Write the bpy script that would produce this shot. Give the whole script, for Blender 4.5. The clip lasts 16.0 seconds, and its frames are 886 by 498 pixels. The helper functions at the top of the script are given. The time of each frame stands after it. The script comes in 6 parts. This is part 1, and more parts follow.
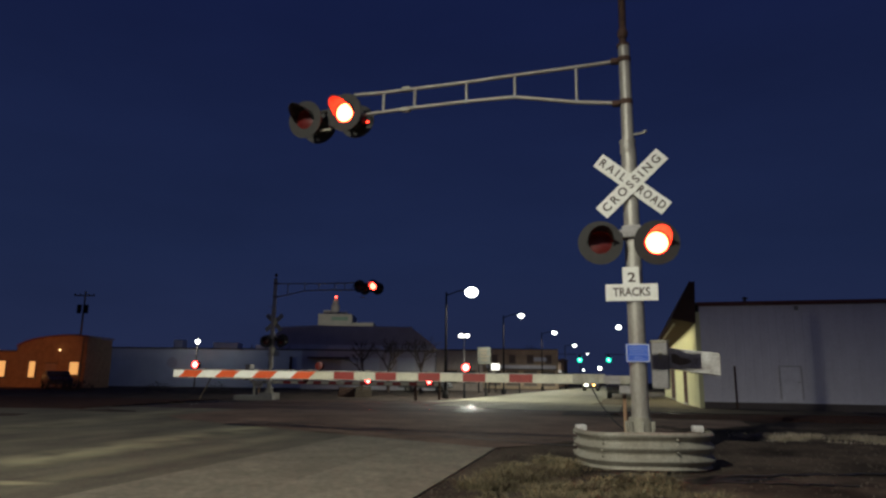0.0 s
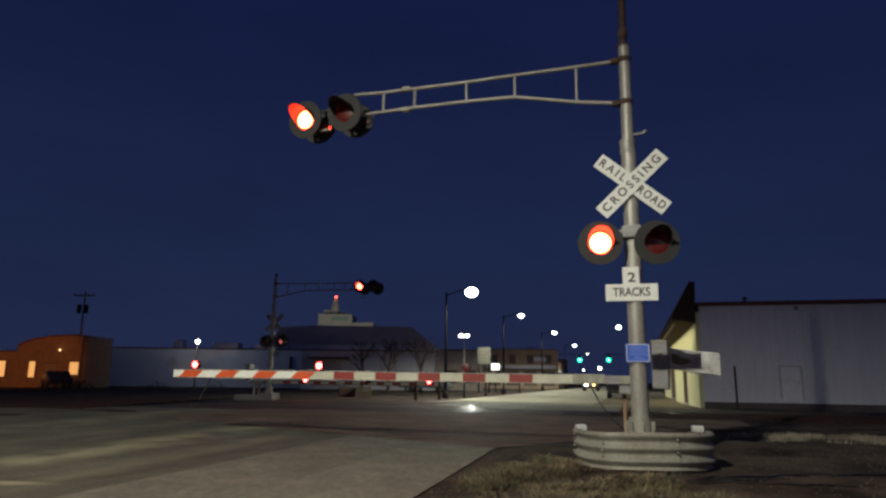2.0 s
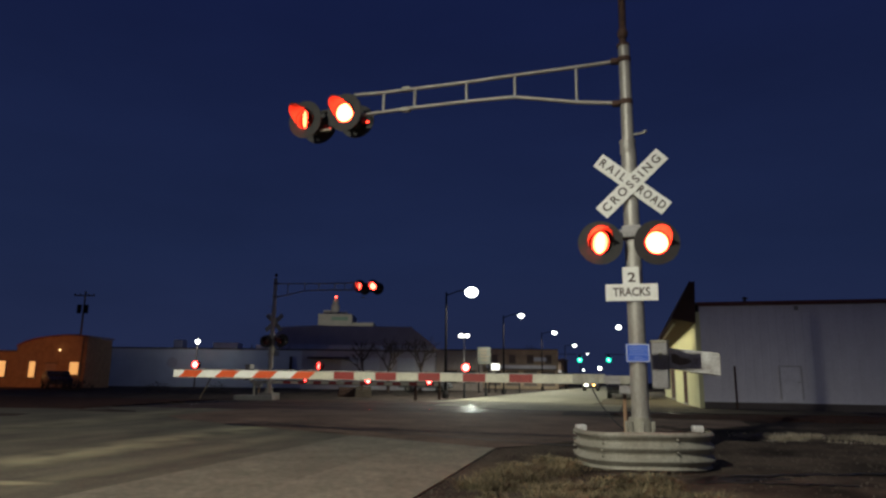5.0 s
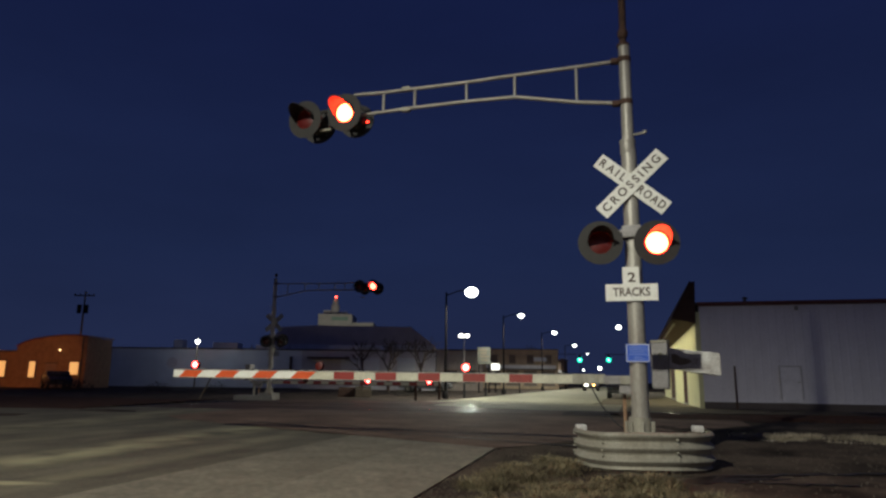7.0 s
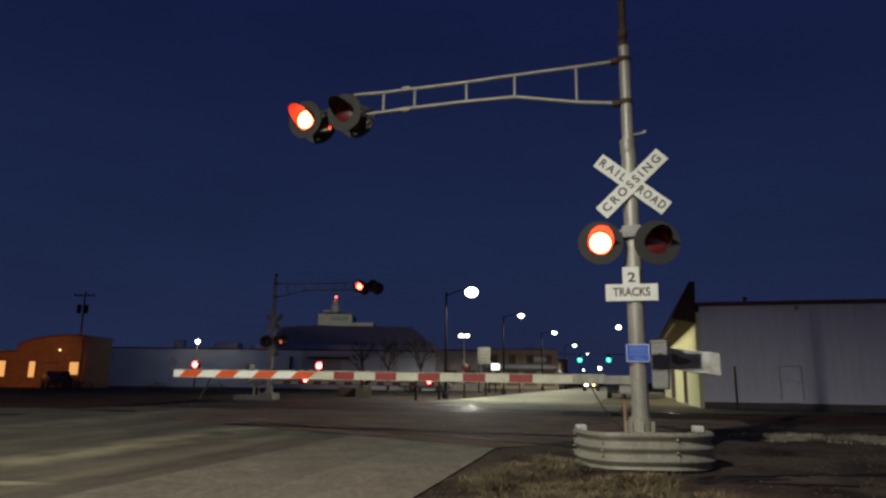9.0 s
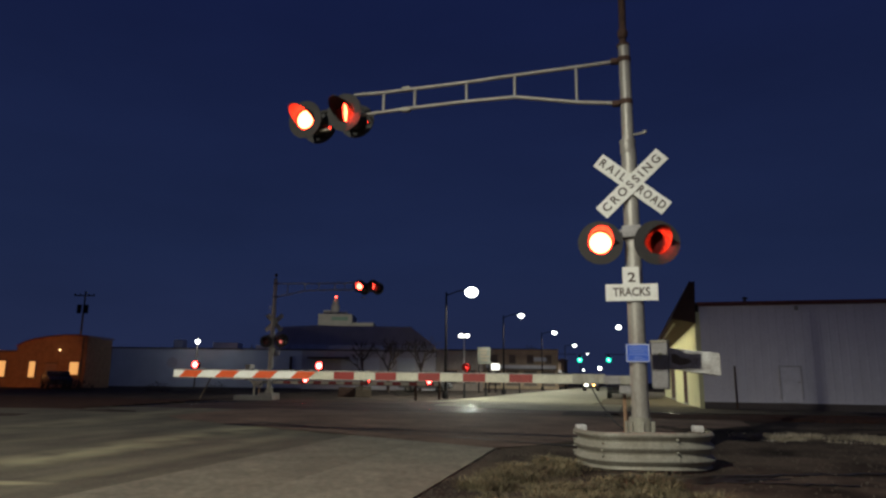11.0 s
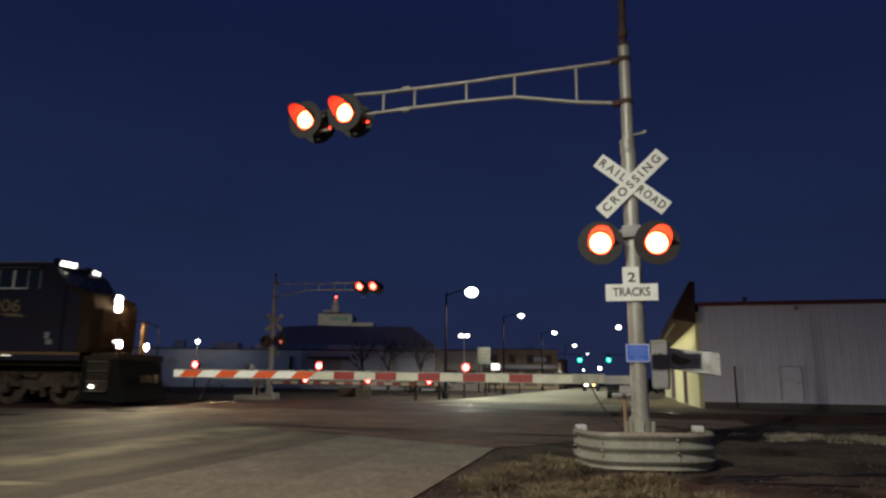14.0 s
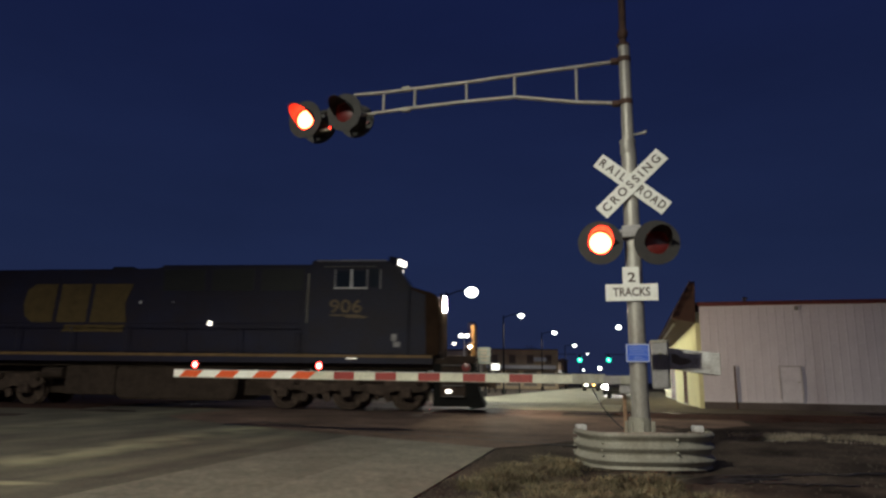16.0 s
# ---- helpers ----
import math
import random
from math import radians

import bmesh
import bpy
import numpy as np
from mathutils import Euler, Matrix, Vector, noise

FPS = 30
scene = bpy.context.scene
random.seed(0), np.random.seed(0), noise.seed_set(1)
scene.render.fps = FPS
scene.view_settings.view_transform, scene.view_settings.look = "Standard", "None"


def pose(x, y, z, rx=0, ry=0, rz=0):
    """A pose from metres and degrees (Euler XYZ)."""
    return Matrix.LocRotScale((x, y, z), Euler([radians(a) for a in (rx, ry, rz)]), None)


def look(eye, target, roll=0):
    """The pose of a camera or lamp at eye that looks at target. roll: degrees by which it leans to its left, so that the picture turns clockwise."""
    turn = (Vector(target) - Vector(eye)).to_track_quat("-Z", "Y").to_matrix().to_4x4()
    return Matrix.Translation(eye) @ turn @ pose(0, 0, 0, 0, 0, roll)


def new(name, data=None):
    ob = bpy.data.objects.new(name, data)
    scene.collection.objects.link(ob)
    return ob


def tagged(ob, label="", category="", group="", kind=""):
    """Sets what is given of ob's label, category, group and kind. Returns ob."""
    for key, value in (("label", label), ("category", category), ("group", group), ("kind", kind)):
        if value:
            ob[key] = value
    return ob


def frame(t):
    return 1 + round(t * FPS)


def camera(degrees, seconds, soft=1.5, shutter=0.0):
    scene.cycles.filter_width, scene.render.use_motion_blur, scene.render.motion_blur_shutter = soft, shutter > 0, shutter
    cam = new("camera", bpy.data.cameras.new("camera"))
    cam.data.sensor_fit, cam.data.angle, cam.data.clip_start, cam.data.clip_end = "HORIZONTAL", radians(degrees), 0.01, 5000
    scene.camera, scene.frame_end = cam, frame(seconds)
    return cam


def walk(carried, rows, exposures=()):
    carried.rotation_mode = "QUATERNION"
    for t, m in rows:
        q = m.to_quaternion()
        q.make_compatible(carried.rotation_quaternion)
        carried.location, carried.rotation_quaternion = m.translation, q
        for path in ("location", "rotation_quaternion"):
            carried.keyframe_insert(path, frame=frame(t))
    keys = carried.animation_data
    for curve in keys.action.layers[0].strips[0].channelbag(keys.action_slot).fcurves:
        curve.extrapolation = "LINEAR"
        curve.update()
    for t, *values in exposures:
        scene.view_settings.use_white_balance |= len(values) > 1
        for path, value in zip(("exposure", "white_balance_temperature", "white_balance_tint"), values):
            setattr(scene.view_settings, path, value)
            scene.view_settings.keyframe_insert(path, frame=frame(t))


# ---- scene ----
# A level crossing at dusk. x right, y away from the camera, z up; the camera stands on the near side of the tracks.
ROAD = radians(16.0)        # heading of the street, clockwise from y
TRACK = radians(5.2)        # the tracks recede to the left by this angle
RD = Vector((math.sin(ROAD), math.cos(ROAD), 0))
RX = Vector((math.cos(ROAD), -math.sin(ROAD), 0))     # across the street, to the right
TU = Vector((math.cos(TRACK), -math.sin(TRACK), 0))   # along the tracks, to the right
TN = Vector((math.sin(TRACK), math.cos(TRACK), 0))    # across the tracks, away
TRACK_A, TRACK_B = 22.05, 26.35                       # centre lines, distance along TN

# ---- camera ----
cam = camera(67.98, 16.0, soft=2.5, shutter=0.5)
EYE = (0, 0, 1.05)
_t = radians(11.33)
CAMERA_POSE = look(EYE, (0, math.cos(_t), 1.05 + math.sin(_t)), 0.7)
walk(cam, [(0.0, CAMERA_POSE), (16.0, CAMERA_POSE)])

# ---- sky and large lights ----
world = bpy.data.worlds.new("dusk")
scene.world = world
world.use_nodes = True
_n, _l = world.node_tree.nodes, world.node_tree.links
_n.clear()
_co = _n.new("ShaderNodeTexCoord")
_sp = _n.new("ShaderNodeSeparateXYZ")
_rp = _n.new("ShaderNodeValToRGB")
_bg = _n.new("ShaderNodeBackground")
_ow = _n.new("ShaderNodeOutputWorld")
_l.new(_co.outputs["Generated"], _sp.inputs[0])
_l.new(_sp.outputs["Z"], _rp.inputs[0])
# faint high haze
_nz = _n.new("ShaderNodeTexNoise")
_nz.inputs["Scale"].default_value, _nz.inputs["Detail"].default_value = 2.2, 7
_mp = _n.new("ShaderNodeMapping")
_mp.inputs["Scale"].default_value = (1.0, 1.0, 3.5)
_mr = _n.new("ShaderNodeMapRange")
_mr.inputs["To Min"].default_value, _mr.inputs["To Max"].default_value = 0.72, 1.18
_mx = _n.new("ShaderNodeVectorMath")
_mx.operation = "SCALE"
_l.new(_co.outputs["Generated"], _mp.inputs[0])
_l.new(_mp.outputs[0], _nz.inputs["Vector"])
_l.new(_nz.outputs[0], _mr.inputs["Value"])
_l.new(_rp.outputs[0], _mx.inputs[0])
_l.new(_mr.outputs[0], _mx.inputs["Scale"])
_l.new(_mx.outputs[0], _bg.inputs[0])
_l.new(_bg.outputs[0], _ow.inputs[0])
_el = _rp.color_ramp.elements
_el[0].position, _el[0].color = 0.0, (0.0165, 0.0238, 0.066, 1)
_el[1].position, _el[1].color = 1.0, (0.0028, 0.0068, 0.033, 1)
_e = _el.new(0.18); _e.color = (0.0118, 0.0200, 0.063, 1)
_e = _el.new(0.50); _e.color = (0.0072, 0.0122, 0.051, 1)
_bg.inputs[1].default_value = 1.0


def lamp(name, kind, where, watts, colour, size=0.2, target=None, angle=150, blend=0.6):
    data = bpy.data.lights.new(name, kind)
    data.energy, data.color = watts, colour
    if kind == "AREA":
        data.size = size
    else:
        data.shadow_soft_size = size
    if kind == "SPOT":
        data.spot_size, data.spot_blend = radians(angle), blend
    ob = new(name, data)
    ob.matrix_basis = look(where, target) if target else pose(*where)
    return ob


WHITE_LAMP = (0.97, 0.985, 0.83)
SODIUM = (1.0, 0.33, 0.035)

# ---- materials ----
def mat(name, colour, rough=0.7, metal=0.0, dark=None, scale=6.0, fine=80.0, bump=0.15, spread=0.5, emit=None, strength=0.0,
        random_piece=0.0, stretch=(1, 1, 1), spec=0.5, grain=0.45, islands=0.0):
    """A procedural surface: base colour broken up at two scales, with fine relief. dark: the colour of stains and wear."""
    m = bpy.data.materials.new(name)
    m.use_nodes = True
    n, l = m.node_tree.nodes, m.node_tree.links
    b = n["Principled BSDF"]
    b.inputs["Roughness"].default_value, b.inputs["Metallic"].default_value = rough, metal
    b.inputs["Specular IOR Level"].default_value = spec
    co = n.new("ShaderNodeTexCoord")
    mp = n.new("ShaderNodeMapping")
    mp.inputs["Scale"].default_value = stretch
    l.new(co.outputs["Object"], mp.inputs[0])
    big, small = n.new("ShaderNodeTexNoise"), n.new("ShaderNodeTexNoise")
    for t, s, d in ((big, scale, 9), (small, fine, 3)):
        t.inputs["Roughness"].default_value = 0.62
        t.inputs["Scale"].default_value, t.inputs["Detail"].default_value = s, d
        l.new(mp.outputs[0], t.inputs["Vector"])
    ramp = n.new("ShaderNodeValToRGB")
    ramp.color_ramp.elements[0].position, ramp.color_ramp.elements[1].position = 0.5 - spread / 2, 0.5 + spread / 2
    dk = dark or tuple(c * 0.6 for c in colour)
    ramp.color_ramp.elements[0].color, ramp.color_ramp.elements[1].color = (*dk, 1), (*colour, 1)
    l.new(big.outputs[0], ramp.inputs[0])
    mix = n.new("ShaderNodeMix")
    mix.data_type, mix.blend_type = "RGBA", "OVERLAY"
    mix.inputs["Factor"].default_value = grain
    l.new(ramp.outputs[0], mix.inputs["A"])
    l.new(small.outputs[0], mix.inputs["B"])
    last = mix.outputs["Result"]
    if islands:
        geo, hv, rm = n.new("ShaderNodeNewGeometry"), n.new("ShaderNodeHueSaturation"), n.new("ShaderNodeMapRange")
        rm.inputs["To Min"].default_value, rm.inputs["To Max"].default_value = 1 - islands, 1 + islands
        l.new(geo.outputs["Random Per Island"], rm.inputs["Value"])
        l.new(rm.outputs[0], hv.inputs["Value"])
        l.new(last, hv.inputs["Color"])
        last = hv.outputs[0]
    if random_piece:
        info, hs = n.new("ShaderNodeObjectInfo"), n.new("ShaderNodeHueSaturation")
        mr = n.new("ShaderNodeMapRange")
        mr.inputs["To Min"].default_value, mr.inputs["To Max"].default_value = 1 - random_piece, 1 + random_piece
        l.new(info.outputs["Random"], mr.inputs["Value"])
        l.new(mr.outputs[0], hs.inputs["Value"])
        l.new(last, hs.inputs["Color"])
        last = hs.outputs[0]
    l.new(last, b.inputs["Base Color"])
    rr = n.new("ShaderNodeMapRange")
    rr.inputs["To Min"].default_value, rr.inputs["To Max"].default_value = max(rough - 0.12, 0.02), min(rough + 0.12, 1)
    l.new(small.outputs[0], rr.inputs["Value"])
    l.new(rr.outputs[0], b.inputs["Roughness"])
    if bump:
        bp = n.new("ShaderNodeBump")
        bp.inputs["Strength"].default_value, bp.inputs["Distance"].default_value = bump, 0.02
        l.new(small.outputs[0], bp.inputs["Height"])
        l.new(bp.outputs[0], b.inputs["Normal"])
    if emit:
        b.inputs["Emission Color"].default_value, b.inputs["Emission Strength"].default_value = (*emit, 1), strength
    return m


def glow(name, colour, strength):
    m = bpy.data.materials.new(name)
    m.use_nodes = True
    b = m.node_tree.nodes["Principled BSDF"]
    b.inputs["Base Color"].default_value = (*[min(c, 0.8) for c in colour], 1)
    b.inputs["Roughness"].default_value = 0.3
    b.inputs["Emission Color"].default_value, b.inputs["Emission Strength"].default_value = (*colour, 1), strength
    return m


def glass(name, colour=(0.02, 0.025, 0.03), rough=0.06):
    m = bpy.data.materials.new(name)
    m.use_nodes = True
    b = m.node_tree.nodes["Principled BSDF"]
    b.inputs["Base Color"].default_value = (*colour, 1)
    b.inputs["Roughness"].default_value, b.inputs["Metallic"].default_value = rough, 0.0
    b.inputs["Specular IOR Level"].default_value = 0.5
    return m


M_ASPHALT = mat("asphalt", (0.135, 0.116, 0.084), 0.82, dark=(0.066, 0.055, 0.040), scale=0.55, fine=13, bump=0.35, spread=0.30, grain=0.8, spec=0.4)
M_WET = mat("worn_asphalt", (0.195, 0.124, 0.092), 0.82, dark=(0.092, 0.058, 0.043), scale=0.8, fine=12, bump=0.3, spread=0.3, grain=0.8, spec=0.25)
M_CROSSING = mat("dark_crossing_asphalt", (0.112, 0.063, 0.046), 0.8, dark=(0.052, 0.029, 0.021), scale=0.9, fine=12, bump=0.3, spread=0.3, grain=0.8, spec=0.12)
M_CONCRETE = mat("concrete_road", (0.222, 0.198, 0.150), 0.85, dark=(0.130, 0.113, 0.084), scale=1.6, fine=13, bump=0.35, spread=0.42, grain=0.8)
# slightly darker concrete for the left column of panels
M_DARKER_CONCRETE = mat("darker_concrete", (0.205, 0.182, 0.136), 0.85, dark=(0.118, 0.101, 0.075), scale=1.6, fine=13, bump=0.35, spread=0.42, grain=0.8)
M_YARD = mat("stained_yard_concrete", (0.150, 0.122, 0.080), 0.9, dark=(0.085, 0.065, 0.044), scale=0.9, fine=35, bump=0.4, spread=0.4, grain=0.7, spec=0.2)
M_DARK_SOIL = mat("dark_soil", (0.022, 0.017, 0.013), 0.45, dark=(0.012, 0.010, 0.008), scale=5, fine=40, bump=0.4)
M_TAR = mat("tar", (0.028, 0.024, 0.022), 0.6, dark=(0.016, 0.014, 0.013), scale=4, fine=40, bump=0.3)
M_STREET = mat("street_concrete", (0.31, 0.29, 0.21), 0.85, dark=(0.18, 0.165, 0.12), scale=0.35, fine=6, bump=0.2, spread=0.45, grain=0.6, spec=0.2)
M_DIRT = mat("dirt", (0.098, 0.072, 0.057), 0.95, dark=(0.016, 0.011, 0.009), scale=0.8, fine=14, bump=1.0, spread=0.30, grain=0.9, spec=0.1)
M_BALLAST = mat("ballast", (0.090, 0.044, 0.032), 0.95, dark=(0.034, 0.016, 0.012), scale=2.5, fine=30, bump=0.9, spread=0.5, spec=0.1)
M_GRASS = mat("dry_grass", (0.27, 0.22, 0.125), 0.85, dark=(0.055, 0.042, 0.024), scale=1.4, fine=60, bump=0.0, spread=0.35, islands=0.7)
M_BARRIER = mat("weathered_barrier_steel", (0.36, 0.34, 0.285), 0.65, 0.2, dark=(0.16, 0.132, 0.10), scale=2.6, fine=30, bump=0.12, spread=0.6, stretch=(1, 1, 0.6))
M_GALV = mat("galvanised_steel", (0.45, 0.425, 0.36), 0.6, 0.25, dark=(0.19, 0.165, 0.125), scale=3.5, fine=60, bump=0.12, stretch=(1, 1, 0.35))
M_MAST = mat("aluminium_paint", (0.42, 0.395, 0.36), 0.45, 0.25, dark=(0.25, 0.215, 0.18), scale=3.0, fine=45, bump=0.1, stretch=(1, 1, 0.3))
M_BARE = mat("bare_aluminium", (0.62, 0.61, 0.60), 0.34, 0.95, dark=(0.42, 0.40, 0.39), scale=6, fine=50, bump=0.03)
M_RUST = mat("rusty_steel", (0.11, 0.055, 0.036), 0.8, 0.1, dark=(0.05, 0.026, 0.019), scale=8, fine=70, bump=0.4)
M_LEG = mat("tan_primer", (0.36, 0.22, 0.13), 0.75, 0.1, dark=(0.20, 0.10, 0.06), scale=8, fine=70, bump=0.3)
M_RAIL = mat("polished_rail", (0.30, 0.28, 0.26), 0.18, 0.95, dark=(0.18, 0.155, 0.135), scale=4, fine=60, bump=0.0)
M_BLACK = mat("black_paint", (0.018, 0.017, 0.017), 0.55, dark=(0.008, 0.008, 0.008), scale=9, fine=60, bump=0.1)
M_HOODS = mat("weathered_black_paint", (0.028, 0.023, 0.021), 0.65, dark=(0.015, 0.012, 0.011), scale=9, fine=60, bump=0.1)
M_SIGN = mat("white_sign_sheeting", (0.78, 0.76, 0.73), 0.4, dark=(0.60, 0.56, 0.50), scale=6, fine=40, bump=0.03, spread=0.7)
M_LETTER = mat("faded_black_lettering", (0.075, 0.045, 0.035), 0.6, dark=(0.05, 0.03, 0.022), scale=20, fine=90, bump=0.0)
M_BLUE = mat("blue_sign_sheeting", (0.030, 0.10, 0.52), 0.4, dark=(0.02, 0.07, 0.38), scale=8, fine=60, bump=0.02)
M_CREAM = mat("cream_reflective_tape", (0.62, 0.58, 0.46), 0.45, dark=(0.47, 0.43, 0.33), scale=5, fine=50, bump=0.03)
M_WHITE = mat("white_reflective_tape", (0.86, 0.84, 0.78), 0.4, dark=(0.72, 0.68, 0.60), scale=5, fine=50, bump=0.03)
M_ORANGE = mat("orange_red_tape", (0.75, 0.115, 0.03), 0.4, dark=(0.60, 0.08, 0.02), scale=5, fine=50, bump=0.03)
M_RED = mat("dark_red_tape", (0.30, 0.030, 0.022), 0.45, dark=(0.22, 0.022, 0.017), scale=5, fine=50, bump=0.03)
M_LENS_OFF = mat("unlit_red_lens", (0.115, 0.010, 0.008), 0.34, dark=(0.07, 0.006, 0.005), scale=20, fine=60, bump=0.1)
M_LENS_ON = glow("lit_red_lens", (1.0, 0.037, 0.013), 90.0)
M_LENS_RIM = glow("lit_red_lens_rim", (1.0, 0.022, 0.010), 10.0)
M_LENS_FAR = glow("lit_red_lens_far", (1.0, 0.05, 0.03), 24.0)
M_SMALL_ON = glow("lit_gate_lamp", (1.0, 0.050, 0.042), 34.0)
M_LUMINAIRE = glow("street_lamp_glow", (0.95, 1.0, 0.90), 9.0)
M_GREEN_GLARE = glow("green_signal_glare", (0.0, 1.0, 0.60), 2.2)
M_GREEN_CORE = glow("green_signal_bulb", (0.25, 1.0, 0.75), 9.0)
M_HEAD = glow("headlight", (1.0, 0.80, 0.52), 950.0)
M_DITCH = glow("ditch_light_beam", (1.0, 0.82, 0.56), 1200.0)
M_BOARD = glow("number_board_light", (1.0, 0.95, 0.82), 5.0)
# weak glow for a painted glint, not a lamp
M_GLINT = glow("walkway_glint_glow", (1.0, 0.90, 0.72), 0.9)
M_CARLIGHT = glow("car_headlight", (1.0, 0.97, 0.9), 450.0)
M_AMBER = glow("amber_marker", (1.0, 0.45, 0.12), 12.0)
M_WINDOW_LIT = glow("lit_window", (1.0, 0.50, 0.16), 0.75)
M_LOCO = mat("loco_blue_paint", (0.023, 0.023, 0.047), 0.5, dark=(0.026, 0.019, 0.023), scale=1.5, fine=30, bump=0.06, stretch=(0.6, 1, 1), spec=0.15)
M_LOCO_NOSE = mat("loco_yellow_paint", (0.060, 0.035, 0.020), 0.85, dark=(0.030, 0.017, 0.012), scale=3, fine=40, bump=0.08, spec=0.03)
M_LOCO_MARK = mat("loco_faded_yellow", (0.140, 0.095, 0.038), 0.55, dark=(0.070, 0.046, 0.020), scale=3, fine=40, bump=0.03, spec=0.15)
M_LOCO_STRIPE = mat("loco_orange_stripe", (0.24, 0.145, 0.060), 0.5, dark=(0.13, 0.075, 0.03), scale=3, fine=40, bump=0.03, spec=0.2)
M_LOCO_UNDER = mat("loco_grimy_steel", (0.065, 0.045, 0.034), 0.9, 0.0, dark=(0.026, 0.018, 0.014), scale=4, fine=40, bump=0.3, spec=0.15)
M_TRUCK = mat("dusty_truck_steel", (0.105, 0.072, 0.056), 0.9, 0.0, dark=(0.032, 0.022, 0.017), scale=4, fine=30, bump=0.3, spec=0.15, spread=0.4)
M_LOCO_ROOF = mat("loco_roof_grey", (0.12, 0.11, 0.105), 0.6, dark=(0.12, 0.11, 0.10), scale=3, fine=40, bump=0.1)
M_LOCO_NUMBER = mat("loco_pale_number", (0.22, 0.155, 0.088), 0.55, dark=(0.11, 0.075, 0.045), scale=5, fine=40, bump=0.03, spec=0.15)
M_LOCO_BLACK = mat("loco_matt_black", (0.015, 0.014, 0.013), 0.9, scale=4, fine=40, bump=0.1, spec=0.1)
M_GLASS = glass("dark_glass")
M_SIDING = mat("white_metal_siding", (0.80, 0.76, 0.84), 0.6, dark=(0.58, 0.54, 0.60), scale=1.1, fine=30, bump=0.05, stretch=(1, 1, 0.3), random_piece=0.03)
M_TRIM = mat("dark_red_trim", (0.16, 0.035, 0.028), 0.6, scale=4, fine=40, bump=0.1)
M_SHINGLE = mat("brown_shingle", (0.10, 0.045, 0.032), 0.85, dark=(0.05, 0.024, 0.018), scale=5, fine=30, bump=0.5, random_piece=0.3)
M_YELLOW_WALL = mat("cream_yellow_wall", (0.72, 0.70, 0.40), 0.75, dark=(0.60, 0.57, 0.33), scale=1.5, fine=40, bump=0.1)
M_BRICK_TAN = mat("tan_brick", (0.42, 0.25, 0.14), 0.85, dark=(0.24, 0.135, 0.075), scale=2, fine=25, bump=0.3)
M_BRICK_RED = mat("brown_brick", (0.42, 0.285, 0.21), 0.85, dark=(0.26, 0.17, 0.125), scale=1.2, fine=20, bump=0.3)
M_PALE_WALL = mat("pale_blue_wall", (0.80, 0.82, 0.86), 0.75, dark=(0.64, 0.66, 0.70), scale=0.5, fine=12, bump=0.1)
M_GREY_WALL = mat("grey_warehouse_wall", (0.72, 0.69, 0.72), 0.8, dark=(0.52, 0.49, 0.51), scale=0.5, fine=12, bump=0.1)
M_DARK_ROOF = mat("dark_roof", (0.13, 0.105, 0.10), 0.9, dark=(0.085, 0.068, 0.066), scale=0.6, fine=10, bump=0.2)
M_HALL_ROOF = mat("grey_metal_roof", (0.56, 0.46, 0.46), 0.8, dark=(0.42, 0.34, 0.34), scale=0.4, fine=8, bump=0.1)
M_TOWER = mat("pale_concrete_tower", (0.55, 0.53, 0.45), 0.8, dark=(0.42, 0.40, 0.34), scale=0.3, fine=5, bump=0.1)
M_WOOD = mat("weathered_wood", (0.20, 0.155, 0.11), 0.85, dark=(0.11, 0.085, 0.06), scale=6, fine=60, bump=0.4, stretch=(1, 1, 0.15))
M_BARK = mat("bark", (0.12, 0.085, 0.07), 0.95, dark=(0.07, 0.05, 0.04), scale=6, fine=40, bump=0.6)
M_SHRUB = mat("dead_leaves", (0.055, 0.045, 0.035), 0.9, dark=(0.03, 0.025, 0.02), scale=3, fine=30, bump=0.0)
M_CAR = mat("dark_car_paint", (0.035, 0.030, 0.032), 0.25, 0.2, scale=4, fine=40, bump=0.0)
M_CAR_PALE = mat("silver_car_paint", (0.35, 0.35, 0.35), 0.3, 0.4, scale=4, fine=40, bump=0.0)
M_TYRE = mat("tyre_rubber", (0.016, 0.016, 0.016), 0.85, scale=10, fine=60, bump=0.2)
M_LAMP_POLE = mat("dark_lamp_pole", (0.008, 0.007, 0.007), 0.95, scale=5, fine=40, bump=0.1, spec=0.0)
M_POLE = mat("grey_pole", (0.020, 0.018, 0.018), 0.8, 0.0, scale=5, fine=40, bump=0.1, spec=0.1)
M_CONC = mat("cast_concrete", (0.30, 0.28, 0.25), 0.9, dark=(0.19, 0.175, 0.155), scale=4, fine=50, bump=0.3)
M_BOX = mat("grey_equipment_paint", (0.33, 0.305, 0.30), 0.55, 0.15, dark=(0.20, 0.18, 0.175), scale=4, fine=50, bump=0.1)
M_WEIGHT = mat("flaking_pale_paint", (0.62, 0.60, 0.58), 0.6, dark=(0.30, 0.26, 0.24), scale=5, fine=40, bump=0.2, spread=0.4)
M_FACED = mat("pale_poster", (0.13, 0.135, 0.115), 0.8, dark=(0.06, 0.062, 0.055), scale=2, fine=20, bump=0.0)


